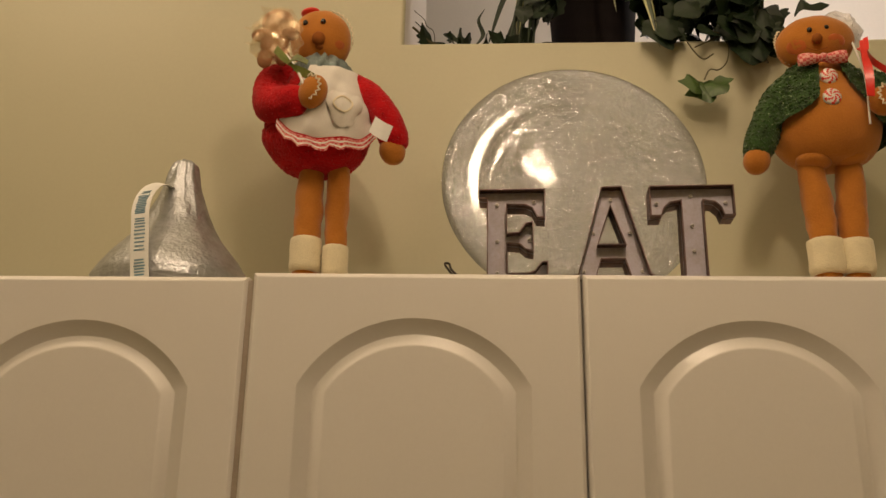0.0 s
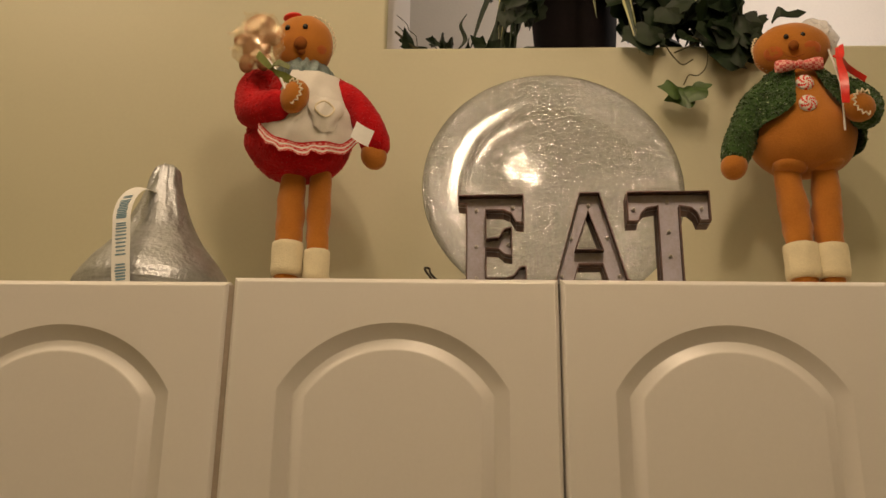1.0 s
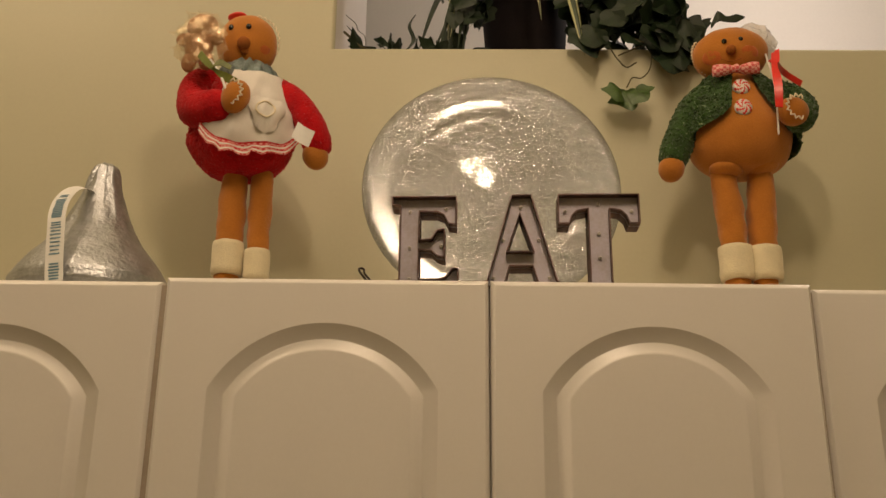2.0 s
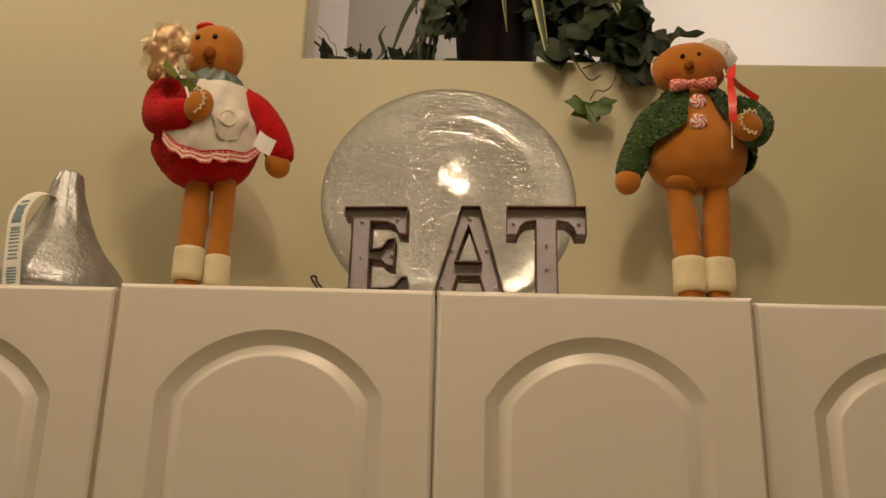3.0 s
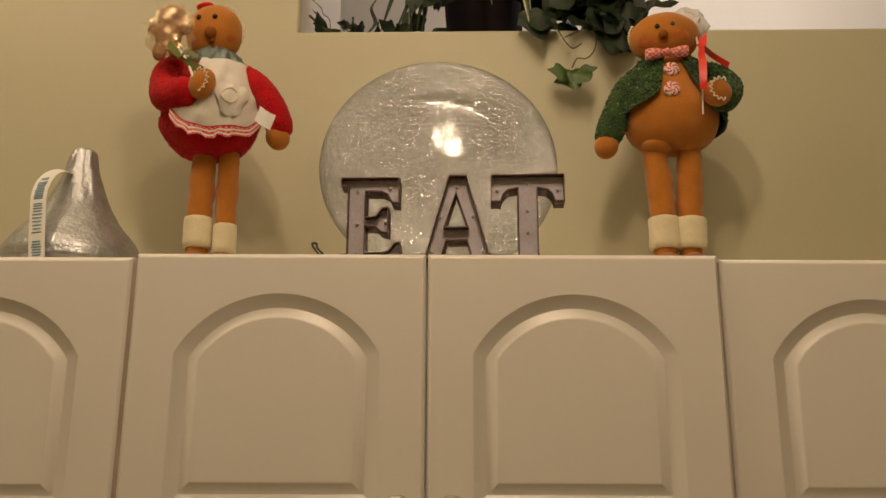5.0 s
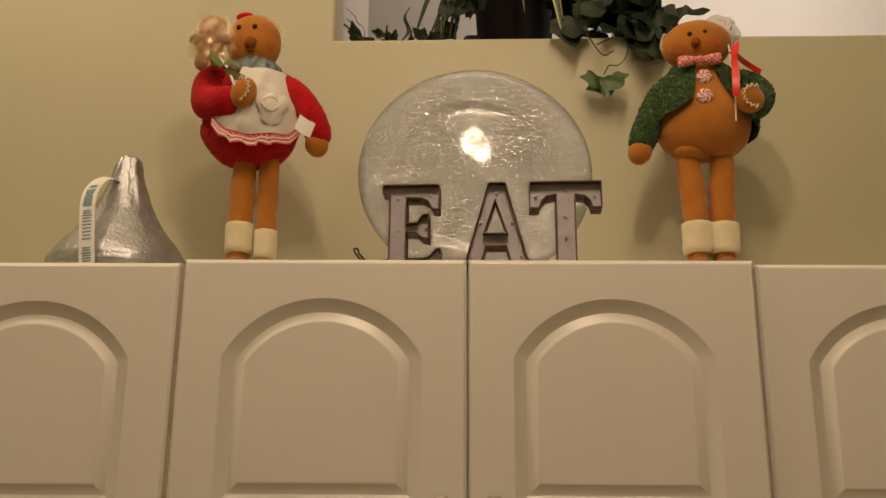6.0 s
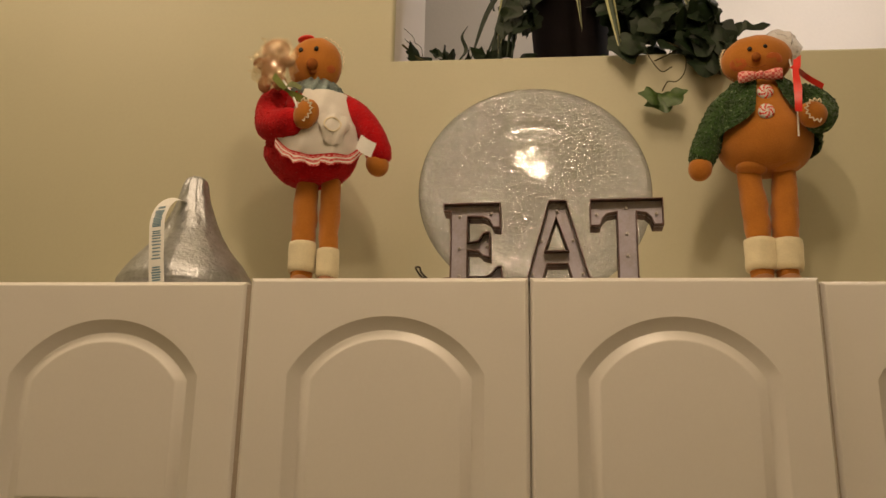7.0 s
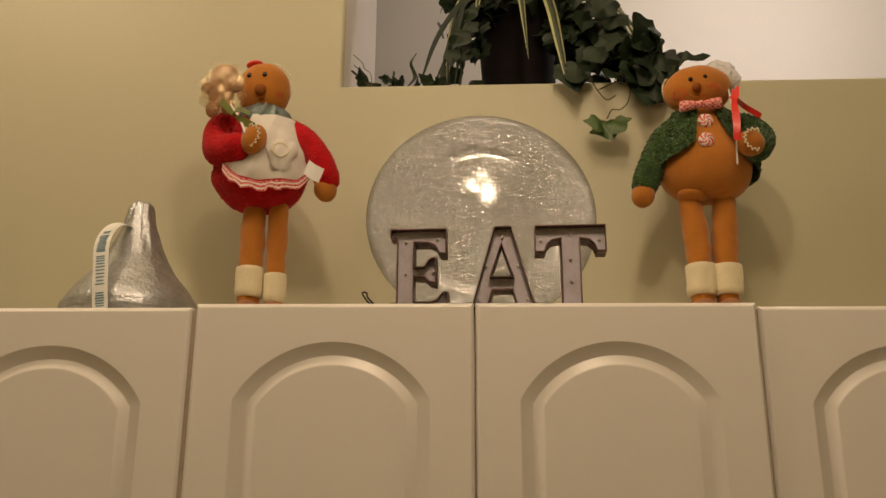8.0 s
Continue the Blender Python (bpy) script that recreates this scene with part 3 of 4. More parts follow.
def cloth(bm, nu, nv, at, mi):
    """A sheet of cloth over at(u, v), u and v from 0 to 1."""
    vs = [[bm.verts.new(at(i / nu, j / nv)) for i in range(nu + 1)] for j in range(nv + 1)]
    for j in range(nv):
        for i in range(nu):
            bm.faces.new((vs[j][i], vs[j][i + 1], vs[j + 1][i + 1], vs[j + 1][i])).material_index = mi


def zigzag(bm, center, radius, plane_x, plane_y, a0, a1, count, mi, r=0.0011, amp=0.0022):
    """Rickrack round an arc."""
    px, py = Vector(plane_x), Vector(plane_y)
    pts = []
    for i in range(count + 1):
        a = a0 + (a1 - a0) * i / count
        k = radius + (amp if i % 2 else -amp)
        pts.append(Vector(center) + px * math.cos(a) * k + py * math.sin(a) * k)
    tube(bm, pts, [r] * len(pts), mi, seg=6, n=2)


def legs_and_socks(bm, spec, yc, toe):
    for x, xt, r, zs0, zs1, rs in spec:
        tube(bm, [(x, yc, 2.10), (x, yc, 2.17), (x + (xt - x) * 0.35, yc, 2.225), (xt, yc, 2.292)], [r * 0.86, r * 0.97, r * 1.07, r * 0.92], 0, seg=26, n=8, wob=0.16)
        lathe(bm, [(zs0 - 0.001, rs * 0.86), (zs0, rs * 0.97), (zs0 + 0.008, rs * 1.03), (zs0 + 0.018, rs), (zs0 + 0.027, rs * 1.02), (zs1 - 0.006, rs * 1.01), (zs1 - 0.001, rs * 0.98), (zs1, rs * 0.88), (zs1 - 0.004, r * 0.9)], (x, yc), 4, seg=30, wob=0.06)
        ball(bm, (x, yc - 0.003, 2.112), (rs * 1.0, rs * 1.3, 0.026), toe, seg=18)


def finish_doll(name, bm, mats, label, scale_about):
    """Scale about a point, put the origin at the feet, and link."""
    cx, cz, k, foot = scale_about
    for v in bm.verts:
        v.co.x, v.co.z = cx + (v.co.x - cx) * k, cz + (v.co.z - cz) * k
    low = min(v.co.z for v in bm.verts)
    for v in bm.verts:
        if v.co.z < TOP + 0.05:
            v.co.z = TOP + (v.co.z - low) * 0.05 / (TOP + 0.05 - low)
    for v in bm.verts:
        v.co -= Vector(foot)
    ob = part(name, bm, mats, None, label, True, 60)
    for p in ob.data.polygons:
        if "cellophane" in mats[p.material_index].name:
            p.use_smooth = False
    ob.location = foot
    return tagged(ob, label, "doll", "plush gingerbread dolls")


def red_doll():
    yc, rng = 1.190, random.Random(11)
    mats = [M[k] for k in ("ginger", "red", "red_glint", "cotton", "knit", "gingham", "teal", "black", "ginger_dark", "blush", "icing", "moss", "film", "satin", "paper", "cookie")]
    bm = bmesh.new()
    body = dense([(2.270, 0.018), (2.274, 0.036), (2.287, 0.053), (2.312, 0.066), (2.345, 0.066), (2.375, 0.056), (2.402, 0.046), (2.422, 0.030)])
    lathe(bm, body, (-0.168, yc), 1, seg=56, flat=0.82, wob=0.09)
    tube(bm, [(-0.200, yc, 2.402), (-0.227, yc - 0.008, 2.398), (-0.2215, yc - 0.030, 2.353), (-0.190, yc - 0.052, 2.345)], [0.020, 0.0220, 0.0255, 0.0235], 1, seg=18)
    tube(bm, [(-0.132, yc, 2.398), (-0.103, yc - 0.012, 2.375), (-0.081, yc - 0.016, 2.342), (-0.069, yc - 0.014, 2.314)], [0.017, 0.018, 0.0195, 0.0195], 1, seg=18)
    bm.normal_update()
    tufts(bm, 2600, 0.0016, 1, 2, 0.02, rng, lambda f: f.material_index == 1)
    legs_and_socks(bm, [(-0.174, -0.172, 0.0165, 2.141, 2.184, 0.0192), (-0.1375, -0.139, 0.0138, 2.133, 2.174, 0.0160)], yc, 15)
    ball(bm, (-0.1655, yc - 0.068, 2.352), (0.0175, 0.016, 0.0225), 0, turn=(0, 20, 0))
    zigzag(bm, (-0.172, yc - 0.078, 2.354), 0.0165, (1, -0.3, 0), (0, 0, 1), -1.4, 1.5, 14, 10)
    ball(bm, (-0.0705, yc - 0.014, 2.297), (0.0165, 0.015, 0.019), 0, turn=(0, -20, 0))
    # head, hat, face
    ball(bm, (-0.1710, yc - 0.004, 2.4585), (0.0400, 0.030, 0.0450), 0, seg=32, wob=0.03)
    ball(bm, (-0.188, yc, 2.5055), (0.0130, 0.011, 0.0052), 13, turn=(0, -10, 0))
    ball(bm, (-0.1690, yc - 0.034, 2.4465), (0.0088, 0.0070, 0.0098), 8, seg=16)
    ball(bm, (-0.1680, yc - 0.0305, 2.4370), (0.0055, 0.004, 0.0048), 8, seg=14)
    for ex, d in ((-0.1880, 0.0300), (-0.1645, 0.0328)):
        ball(bm, (ex, yc - d, 2.4720), (0.0037, 0.0032, 0.0044), 7, seg=12)
    ball(bm, (-0.1470, yc - 0.0205, 2.4490), (0.0125, 0.0052, 0.0120), 9, seg=16, turn=(0, 0, 35))
    zigzag(bm, (-0.168, yc + 0.002, 2.4675), 0.0385, (1, 0, 0), (0, 0, 1.1), -1.0, 1.4, 26, 10, r=0.0009, amp=0.0012)
    # ruffled collar
    rings = []
    for k, (rr, zz) in enumerate(((0.024, 2.428), (0.034, 2.4205), (0.0395, 2.409), (0.0390, 2.400), (0.034, 2.3955))):
        rings.append([(-0.1660 + (rr + 0.0028 * math.sin(i * 13 * math.pi / 36 + k)) * math.cos(i * math.pi / 36), yc - 0.004 + (rr + 0.0028 * math.sin(i * 13 * math.pi / 36 + k)) * 0.95 * math.sin(i * math.pi / 36), zz + 0.0018 * math.sin(i * 17 * math.pi / 36)) for i in range(72)])
    skin(bm, rings, 6)
    # apron with gathered skirt and a gingham hem
    prof = body

    def front(x, z, off):
        r = bulb_body(z, prof) + off
        dx = max(-0.97, min(0.97, (x + 0.168) / max(r, 0.02)))
        return yc - 0.82 * r * math.sqrt(1 - dx * dx)

    def apron(u, v):
        s = 2 * u - 1
        xl = -0.176 - 0.036 * v ** 1.3
        xr = -0.109 + 0.019 * v
        x = xl + (xr - xl) * u
        z = 2.404 - (0.082 + 0.032 * (1 - s * s) + 0.003 * math.sin(9 * u)) * v
        fold = 0.0034 * math.sin(u * 17 + 3 * v) * v + 0.005 * noise.noise(Vector((x * 60, z * 50, 2)))
        return (x, front(x, z, 0.0075 + fold), z)

    cloth(bm, 36, 18, apron, 3)

    def hem(u, v):
        x, y, z = apron(u, 0.98)
        return (x + 0.0015 * math.sin(u * 40) * v, y - 0.002 - 0.004 * v * (1 + math.sin(u * 46)) * 0.5, z + 0.003 - 0.0165 * v - 0.0022 * math.sin(u * 30) * v)

    for v0, v1, k in ((0.0, 0.12, 1), (0.12, 0.34, 5), (0.34, 0.48, 3), (0.48, 0.70, 5), (0.70, 0.84, 3), (0.84, 1.0, 5)):
        cloth(bm, 70, 2, lambda u, v: hem(u, v0 + (v1 - v0) * v), k)

    def pocket(u, v):
        wide, s = 0.0215 * (0.72 + 0.28 * math.sin(math.pi * min(1, v * 1.15))), 2 * u - 1
        x, z = -0.129 + wide * s, 2.360 - 0.049 * v * (0.62 + 0.38 * math.sqrt(max(0, 1 - s * s)))
        return (x, front(x, z, 0.0105 + 0.008 * math.sin(math.pi * u) * math.sin(math.pi * v) + 0.0018 * math.sin(u * 14 + 5 * v)), z)

    cloth(bm, 14, 12, pocket, 3)
    # a stitched ring on the pocket
    ring = [Vector(pocket(0.5 + 0.26 * math.cos(a), 0.42 + 0.22 * math.sin(a))) - Vector((0, 0.0012, 0)) for a in [k * math.pi / 8 for k in range(17)]]
    tube(bm, ring, [0.0012] * 17, 10, seg=6, n=2)
    # cloth label on the sleeve
    strip(bm, [(-0.0935, yc - 0.046, 2.319), (-0.0825, yc - 0.051, 2.309), (-0.071, yc - 0.051, 2.303)], 0.0215, (0.35, -0.1, 0.93), 14, thick=0.0004)
    # wrapped cookie on a stick with a green ribbon
    cy = yc - 0.050
    for (dx, dz), r in (((-0.001, 0.019), (0.0180, 0.006, 0.017)), ((-0.003, -0.006), (0.0165, 0.006, 0.021)), ((-0.0185, 0.002), (0.0115, 0.005, 0.0085)), ((0.0135, 0.004), (0.0115, 0.005, 0.0085)),
                        ((-0.013, -0.028), (0.0085, 0.005, 0.012)), ((0.007, -0.026), (0.0085, 0.005, 0.011))):
        ball(bm, (-0.2185 + dx * 1.1, cy, 2.439 + dz * 1.1), [k * 1.15 for k in r], 15, seg=16)
    crumple(bm, (-0.2185, cy, 2.439), (0.0330, 0.017, 0.0400), 12, rng)
    for k, a in enumerate((1.9, 2.9, 3.5, 4.3)):
        ax, az = math.cos(a), math.sin(a) * 1.25
        cloth(bm, 5, 5, lambda u, v: (-0.2185 + ax * (0.020 + 0.018 * u) + 0.004 * math.sin(5 * v + k) - az * 0.010 * (v - 0.5), cy - 0.010 + 0.006 * math.sin(6 * u + 4 * v + k), 2.439 + az * (0.022 + 0.012 * u) + ax * 0.012 * (v - 0.5)), 12)
    tube(bm, [(-0.209, cy, 2.418), (-0.188, cy - 0.016, 2.384), (-0.176, yc - 0.078, 2.358)], [0.0018] * 3, 14, seg=8)
    strip(bm, [(-0.2165, cy - 0.014, 2.414), (-0.2035, cy - 0.019, 2.398), (-0.193, cy - 0.021, 2.387), (-0.180, cy - 0.021, 2.378), (-0.167, cy - 0.019, 2.372)], [0.010, 0.009, 0.004, 0.011, 0.010], (0.5, -0.3, 0.8), 11)
    strip(bm, [(-0.197, cy - 0.022, 2.390), (-0.187, cy - 0.028, 2.394), (-0.173, cy - 0.024, 2.389)], [0.004, 0.009, 0.006], (0.3, 0.1, 0.95), 11)
    return finish_doll("plush_doll", bm, mats, "plush gingerbread doll in red chenille dress and white apron", (0.128, 1.8, 1.0305, (-0.166, 1.190, TOP)))


red_doll()


def swirl_button(bm, c, r, white, red, yf):
    """A peppermint button: curved sectors in two colours."""
    n, k = 48, 5
    mid = bm.verts.new((c[0], yf - 0.003, c[1]))
    rings = []
    for j in range(1, k + 1):
        f = j / k
        rings.append([bm.verts.new((c[0] + r * f * math.cos(2 * math.pi * i / n), yf - 0.003 * (1 - f * f) ** 0.5, c[1] + r * f * math.sin(2 * math.pi * i / n))) for i in range(n)])
    back = [bm.verts.new((c[0] + r * math.cos(2 * math.pi * i / n), yf + 0.004, c[1] + r * math.sin(2 * math.pi * i / n))) for i in range(n)]
    for i in range(n):
        i2 = (i + 1) % n
        bm.faces.new((mid, rings[0][i], rings[0][i2])).material_index = white
        for j in range(k - 1):
            on = ((i + 2.2 * j) / n * 6) % 1 < 0.42 and j < k - 1
            bm.faces.new((rings[j][i], rings[j + 1][i], rings[j + 1][i2], rings[j][i2])).material_index = red if on else white
        bm.faces.new((rings[-1][i], back[i], back[i2], rings[-1][i2])).material_index = white


def green_doll():
    yc, rng, x0 = 1.190, random.Random(5), 0.476
    mats = [M[k] for k in ("ginger", "green", "green_glint", "cotton", "knit", "bow", "ivy", "black", "ginger_dark", "blush", "icing", "satin", "film_white", "white_stick", "cookie")]
    bm = bmesh.new()
    body = dense([(2.283, 0.020), (2.288, 0.042), (2.305, 0.060), (2.330, 0.0675), (2.355, 0.0625), (2.382, 0.0500), (2.406, 0.0400), (2.428, 0.028)])

    def side(a, z, off):
        """A point on the coat: angle 0 is the front, positive to +x."""
        r = bulb_body(z, body) + off
        return (x0 + r * math.sin(a), yc - 0.85 * r * math.cos(a), z)

    # coat halves, open at the front over the belly
    def coat(u, v, s):
        top, low = 2.418, (2.327 if s < 0 else 2.310)
        z = top - (top - low) * v
        lap = 0.30 + 0.06 * v + 1.7 * max(0, v - 0.80) ** 1.25 if s < 0 else 0.22 + 0.16 * v + 0.60 * v ** 4
        a = s * (lap + (2.5 - lap) * u)
        z += 0.012 * v * math.sin(min(1, u * 2.4) * math.pi * 0.5) * (-1 if s < 0 else -0.6) + 0.010 * v
        return side(a, z, 0.007 + 0.004 * v * (1 - u) + 0.002 * noise.noise(Vector((u * 9, v * 9, s))))

    for s in (-1, 1):
        cloth(bm, 30, 16, lambda u, v: coat(u, v, s), 1)
    tube(bm, [(0.447, yc, 2.402), (0.420, yc - 0.006, 2.372), (0.400, yc - 0.008, 2.334), (0.386, yc - 0.008, 2.303)], [0.018, 0.0215, 0.0205, 0.0185], 1, seg=18)
    tube(bm, [(0.510, yc, 2.402), (0.540, yc - 0.004, 2.393), (0.552, yc - 0.020, 2.369), (0.537, yc - 0.048, 2.342)], [0.018, 0.0205, 0.021, 0.0195], 1, seg=18)
    bm.normal_update()
    tufts(bm, 8000, 0.0026, 1, 2, 0.10, rng, lambda f: f.material_index == 1)
    lathe(bm, body, (x0, yc), 0, seg=40, flat=0.85, wob=0.03)
    ball(bm, (0.452, yc - 0.010, 2.286), (0.0215, 0.021, 0.0095), 0, seg=18, turn=(0, 8, 0))
    ball(bm, (0.500, yc - 0.010, 2.290), (0.0205, 0.021, 0.0095), 0, seg=18, turn=(0, -12, 0))
    legs_and_socks(bm, [(0.4575, 0.4495, 0.0172, 2.142, 2.186, 0.0212), (0.4925, 0.4990, 0.0172, 2.142, 2.185, 0.0215)], yc, 14)
    ball(bm, (0.3825, yc - 0.010, 2.287), (0.0165, 0.016, 0.0185), 0, turn=(0, 20, 0))
    ball(bm, (0.5245, yc - 0.064, 2.343), (0.0195, 0.017, 0.0185), 0)
    zigzag(bm, (0.5265, yc - 0.080, 2.3425), 0.0155, (1, 0.2, 0), (0, 0, 1), 1.1, 5.0, 18, 10)
    # head and face
    ball(bm, (0.473, yc - 0.006, 2.4535), (0.0505, 0.034, 0.0375), 0, seg=36, turn=(0, -7, 0), wob=0.03)
    ball(bm, (0.4635, yc - 0.040, 2.4425), (0.0066, 0.0068, 0.0070), 8, seg=16)
    for ex, ez in ((0.4560, 2.4560), (0.4775, 2.4595)):
        ball(bm, (ex, yc - 0.0382, ez), (0.0035, 0.0032, 0.0036), 7, seg=12)
    for ex, ez, d, tn in ((0.4420, 2.4380, 0.0268, -30), (0.4890, 2.4420, 0.0339, 15)):
        ball(bm, (ex, yc - d, ez), (0.0130, 0.0024, 0.0100), 9, seg=18, turn=(24, 0, tn))
    tube(bm, [(0.4500, yc - 0.0370, 2.4310), (0.4620, yc - 0.0378, 2.4268), (0.4765, yc - 0.0370, 2.4315)], [0.0005] * 3, 8, seg=6)
    zigzag(bm, (0.473, yc - 0.004, 2.4565), 0.0505, (1, 0, 0.1), (-0.08, 0, 0.76), 2.55, 4.3, 30, 10, r=0.0011, amp=0.0012)
    zigzag(bm, (0.473, yc + 0.004, 2.4575), 0.0515, (1, 0, 0.1), (-0.08, 0, 0.74), 0.3, 1.2, 16, 10, r=0.0010, amp=0.0012)
    # holly leaf on the head
    strip(bm, [(0.447, yc - 0.018, 2.489), (0.456, yc - 0.022, 2.503), (0.468, yc - 0.022, 2.499), (0.482, yc - 0.020, 2.502), (0.494, yc - 0.016, 2.506)], [0.004, 0.020, 0.010, 0.015, 0.002], (0.1, 0.25, 0.95), 6)
    # bow tie
    for s, cx, cz in ((-1, 0.4615, 2.4305), (1, 0.4935, 2.4345)):
        rings = []
        for i in range(7):
            f = i / 6
            hw, dp = 0.0045 + 0.0055 * f - 0.002 * max(0, f - 0.8) * 5, 0.004 + 0.005 * math.sin(math.pi * f)
            x = 0.4660 + s * (0.002 + 0.028 * f)
            z = 2.4120 + 0.003 * s * f
            rings.append([(x, yc - 0.043 + dp * math.cos(k * math.pi / 6), z + hw * math.sin(k * math.pi / 6) + 0.0007 * math.sin(k * 2.1)) for k in range(12)])
        skin(bm, rings, 5, caps=(True, True))
    ball(bm, (0.4660, yc - 0.046, 2.4120), (0.0055, 0.006, 0.006), 5, seg=14)
    for z, x in ((2.3875, 0.4710), (2.3525, 0.4665)):
        swirl_button(bm, (x, z), 0.0108, 3, 11, side(0, z, 0.004)[1])
    # wrapped lollipop with red ribbon
    crumple(bm, (0.5130, yc + 0.008, 2.479), (0.0275, 0.017, 0.0300), 12, rng, rough=0.10)
    ball(bm, (0.5130, yc + 0.010, 2.479), (0.0222, 0.0125, 0.0250), 3, seg=26, wob=0.25)
    tube(bm, [(0.5030, yc - 0.066, 2.312), (0.5080, yc - 0.058, 2.38), (0.516, yc - 0.010, 2.470)], [0.0013] * 3, 13, seg=8)
    strip(bm, [(0.512, yc - 0.056, 2.430), (0.5060, yc - 0.070, 2.402), (0.5030, yc - 0.082, 2.372), (0.5005, yc - 0.084, 2.339)], [0.006, 0.009, 0.0105, 0.009], ((1, -0.5, 0.05), (1, 0.3, 0.05), (1, -0.5, 0), (1, 0.1, 0)), 11)
    strip(bm, [(0.504, yc - 0.062, 2.416), (0.511, yc - 0.066, 2.410), (0.5165, yc - 0.056, 2.434)], [0.006, 0.006, 0.007], (0.8, 0, 0.4), 11)
    strip(bm, [(0.512, yc - 0.060, 2.412), (0.532, yc - 0.034, 2.413), (0.556, yc - 0.024, 2.403)], [0.007, 0.008, 0.008], (0.35, -0.3, 0.8), 11)
    return finish_doll("plush_doll", bm, mats, "plush gingerbread doll in green coat with peppermint buttons", (0.128, 1.8, 1.0305, (0.482, 1.190, TOP)))


green_doll()


# ---- plants on the ledge ----
def ivy_mesh(seed, material, size=0.05, stretch=1.0):
    """A five-lobed ivy leaf with rounded bays, folded and wavy, stalk at the origin, tip along -z."""
    rng = random.Random(seed)
    out = [(0, 0.02), (0.20, 0.13), (0.43, 0.10), (0.42, -0.12), (0.60, -0.34), (0.38, -0.46), (0.22, -0.72), (0, -1.0)]
    half = [(x * rng.uniform(0.88, 1.12), z * rng.uniform(0.92, 1.08)) for x, z in out]
    other = [(-x * rng.uniform(0.88, 1.12), z * rng.uniform(0.92, 1.08)) for x, z in out[-2:0:-1]]
    loop = [Vector((x, z)) for x, z in half + other]
    n = len(loop)
    edge = []
    for i, p in enumerate(loop):
        q, before, after = loop[(i + 1) % n], loop[i - 1], loop[(i + 2) % n]
        edge += [p, (p + q) / 2 * 1.125 - (before + after) / 16]
    bm = bmesh.new()
    bend, wave = rng.uniform(0.08, 0.3), rng.uniform(0, 6)

    def at(x, z):
        return (x * size * stretch, (0.30 * abs(x) - bend * z * z + 0.05 * math.sin(7 * x + 5 * z + wave)) * size, z * size)

    rim = [bm.verts.new(at(p.x, p.y)) for p in edge]
    mid = [bm.verts.new(at(p.x * 0.5, -0.28 + (p.y + 0.28) * 0.5)) for p in edge]
    core = bm.verts.new(at(0, -0.28))
    for i in range(len(edge)):
        j = (i + 1) % len(edge)
        bm.faces.new((rim[i], rim[j], mid[j], mid[i]))
        bm.faces.new((mid[i], mid[j], core))
    return mesh_of(bm, "leaf", material, True, 80)


IVY = [ivy_mesh(k, M["ivy"]) for k in range(4)] + [ivy_mesh(9, M["ivy_light"], stretch=1.15)]


def leaf_at(parent, place, size, rng, data=None, turn=None, lean=None):
    ob = new("leaf", data or rng.choice(IVY[:4]))
    ob.parent = parent
    rot = turn or (rng.uniform(-50, 25), rng.uniform(-60, 60), rng.uniform(-70, 70))
    ob.matrix_local = Matrix.Translation(Vector(place) - parent.location) @ Euler([radians(a) for a in rot]).to_matrix().to_4x4() @ Matrix.Scale(size / 0.05, 4)
    return ob


def stem_part(parent, pts, r, name="stem", material="stem"):
    bm = bmesh.new()
    tube(bm, [Vector(p) - parent.location for p in pts], [r] * len(pts), seg=7, n=5)
    return part(name, bm, M[material], parent)


def blade(parent, pts, width, seed, dark=""):
    """A long arching leaf, green with cream margins, or of one dark green."""
    path = smooth_path([Vector(p) - parent.location for p in pts], 6)
    bm = bmesh.new()
    n = len(path)
    rows = []
    for i, c in enumerate(path):
        d = (path[min(i + 1, n - 1)] - path[max(i - 1, 0)]).normalized()
        a = Vector((1, 0.25 * math.sin(seed), 0))
        a = (a - d * a.dot(d)).normalized()
        nn = a.cross(d).normalized()
        f = i / (n - 1)
        w = width * max(0.03, min(1, 0.55 + 1.2 * f) * (1 - f ** 3.5))
        rows.append([bm.verts.new(c + a * w * k / 2 + nn * w * 0.22 * abs(k)) for k in (-1, -0.55, 0, 0.55, 1)])
    for r0, r1 in zip(rows, rows[1:]):
        for k in range(4):
            bm.faces.new((r0[k], r0[k + 1], r1[k + 1], r1[k])).material_index = 1 if k in (0, 3) else 0
    if dark:
        return part("long_leaf", bm, [M[dark], M[dark]], parent, "thin dark green blade")
    return part("long_leaf", bm, [M["blade"], M["blade_edge"]], parent, "long green leaf with cream margins")


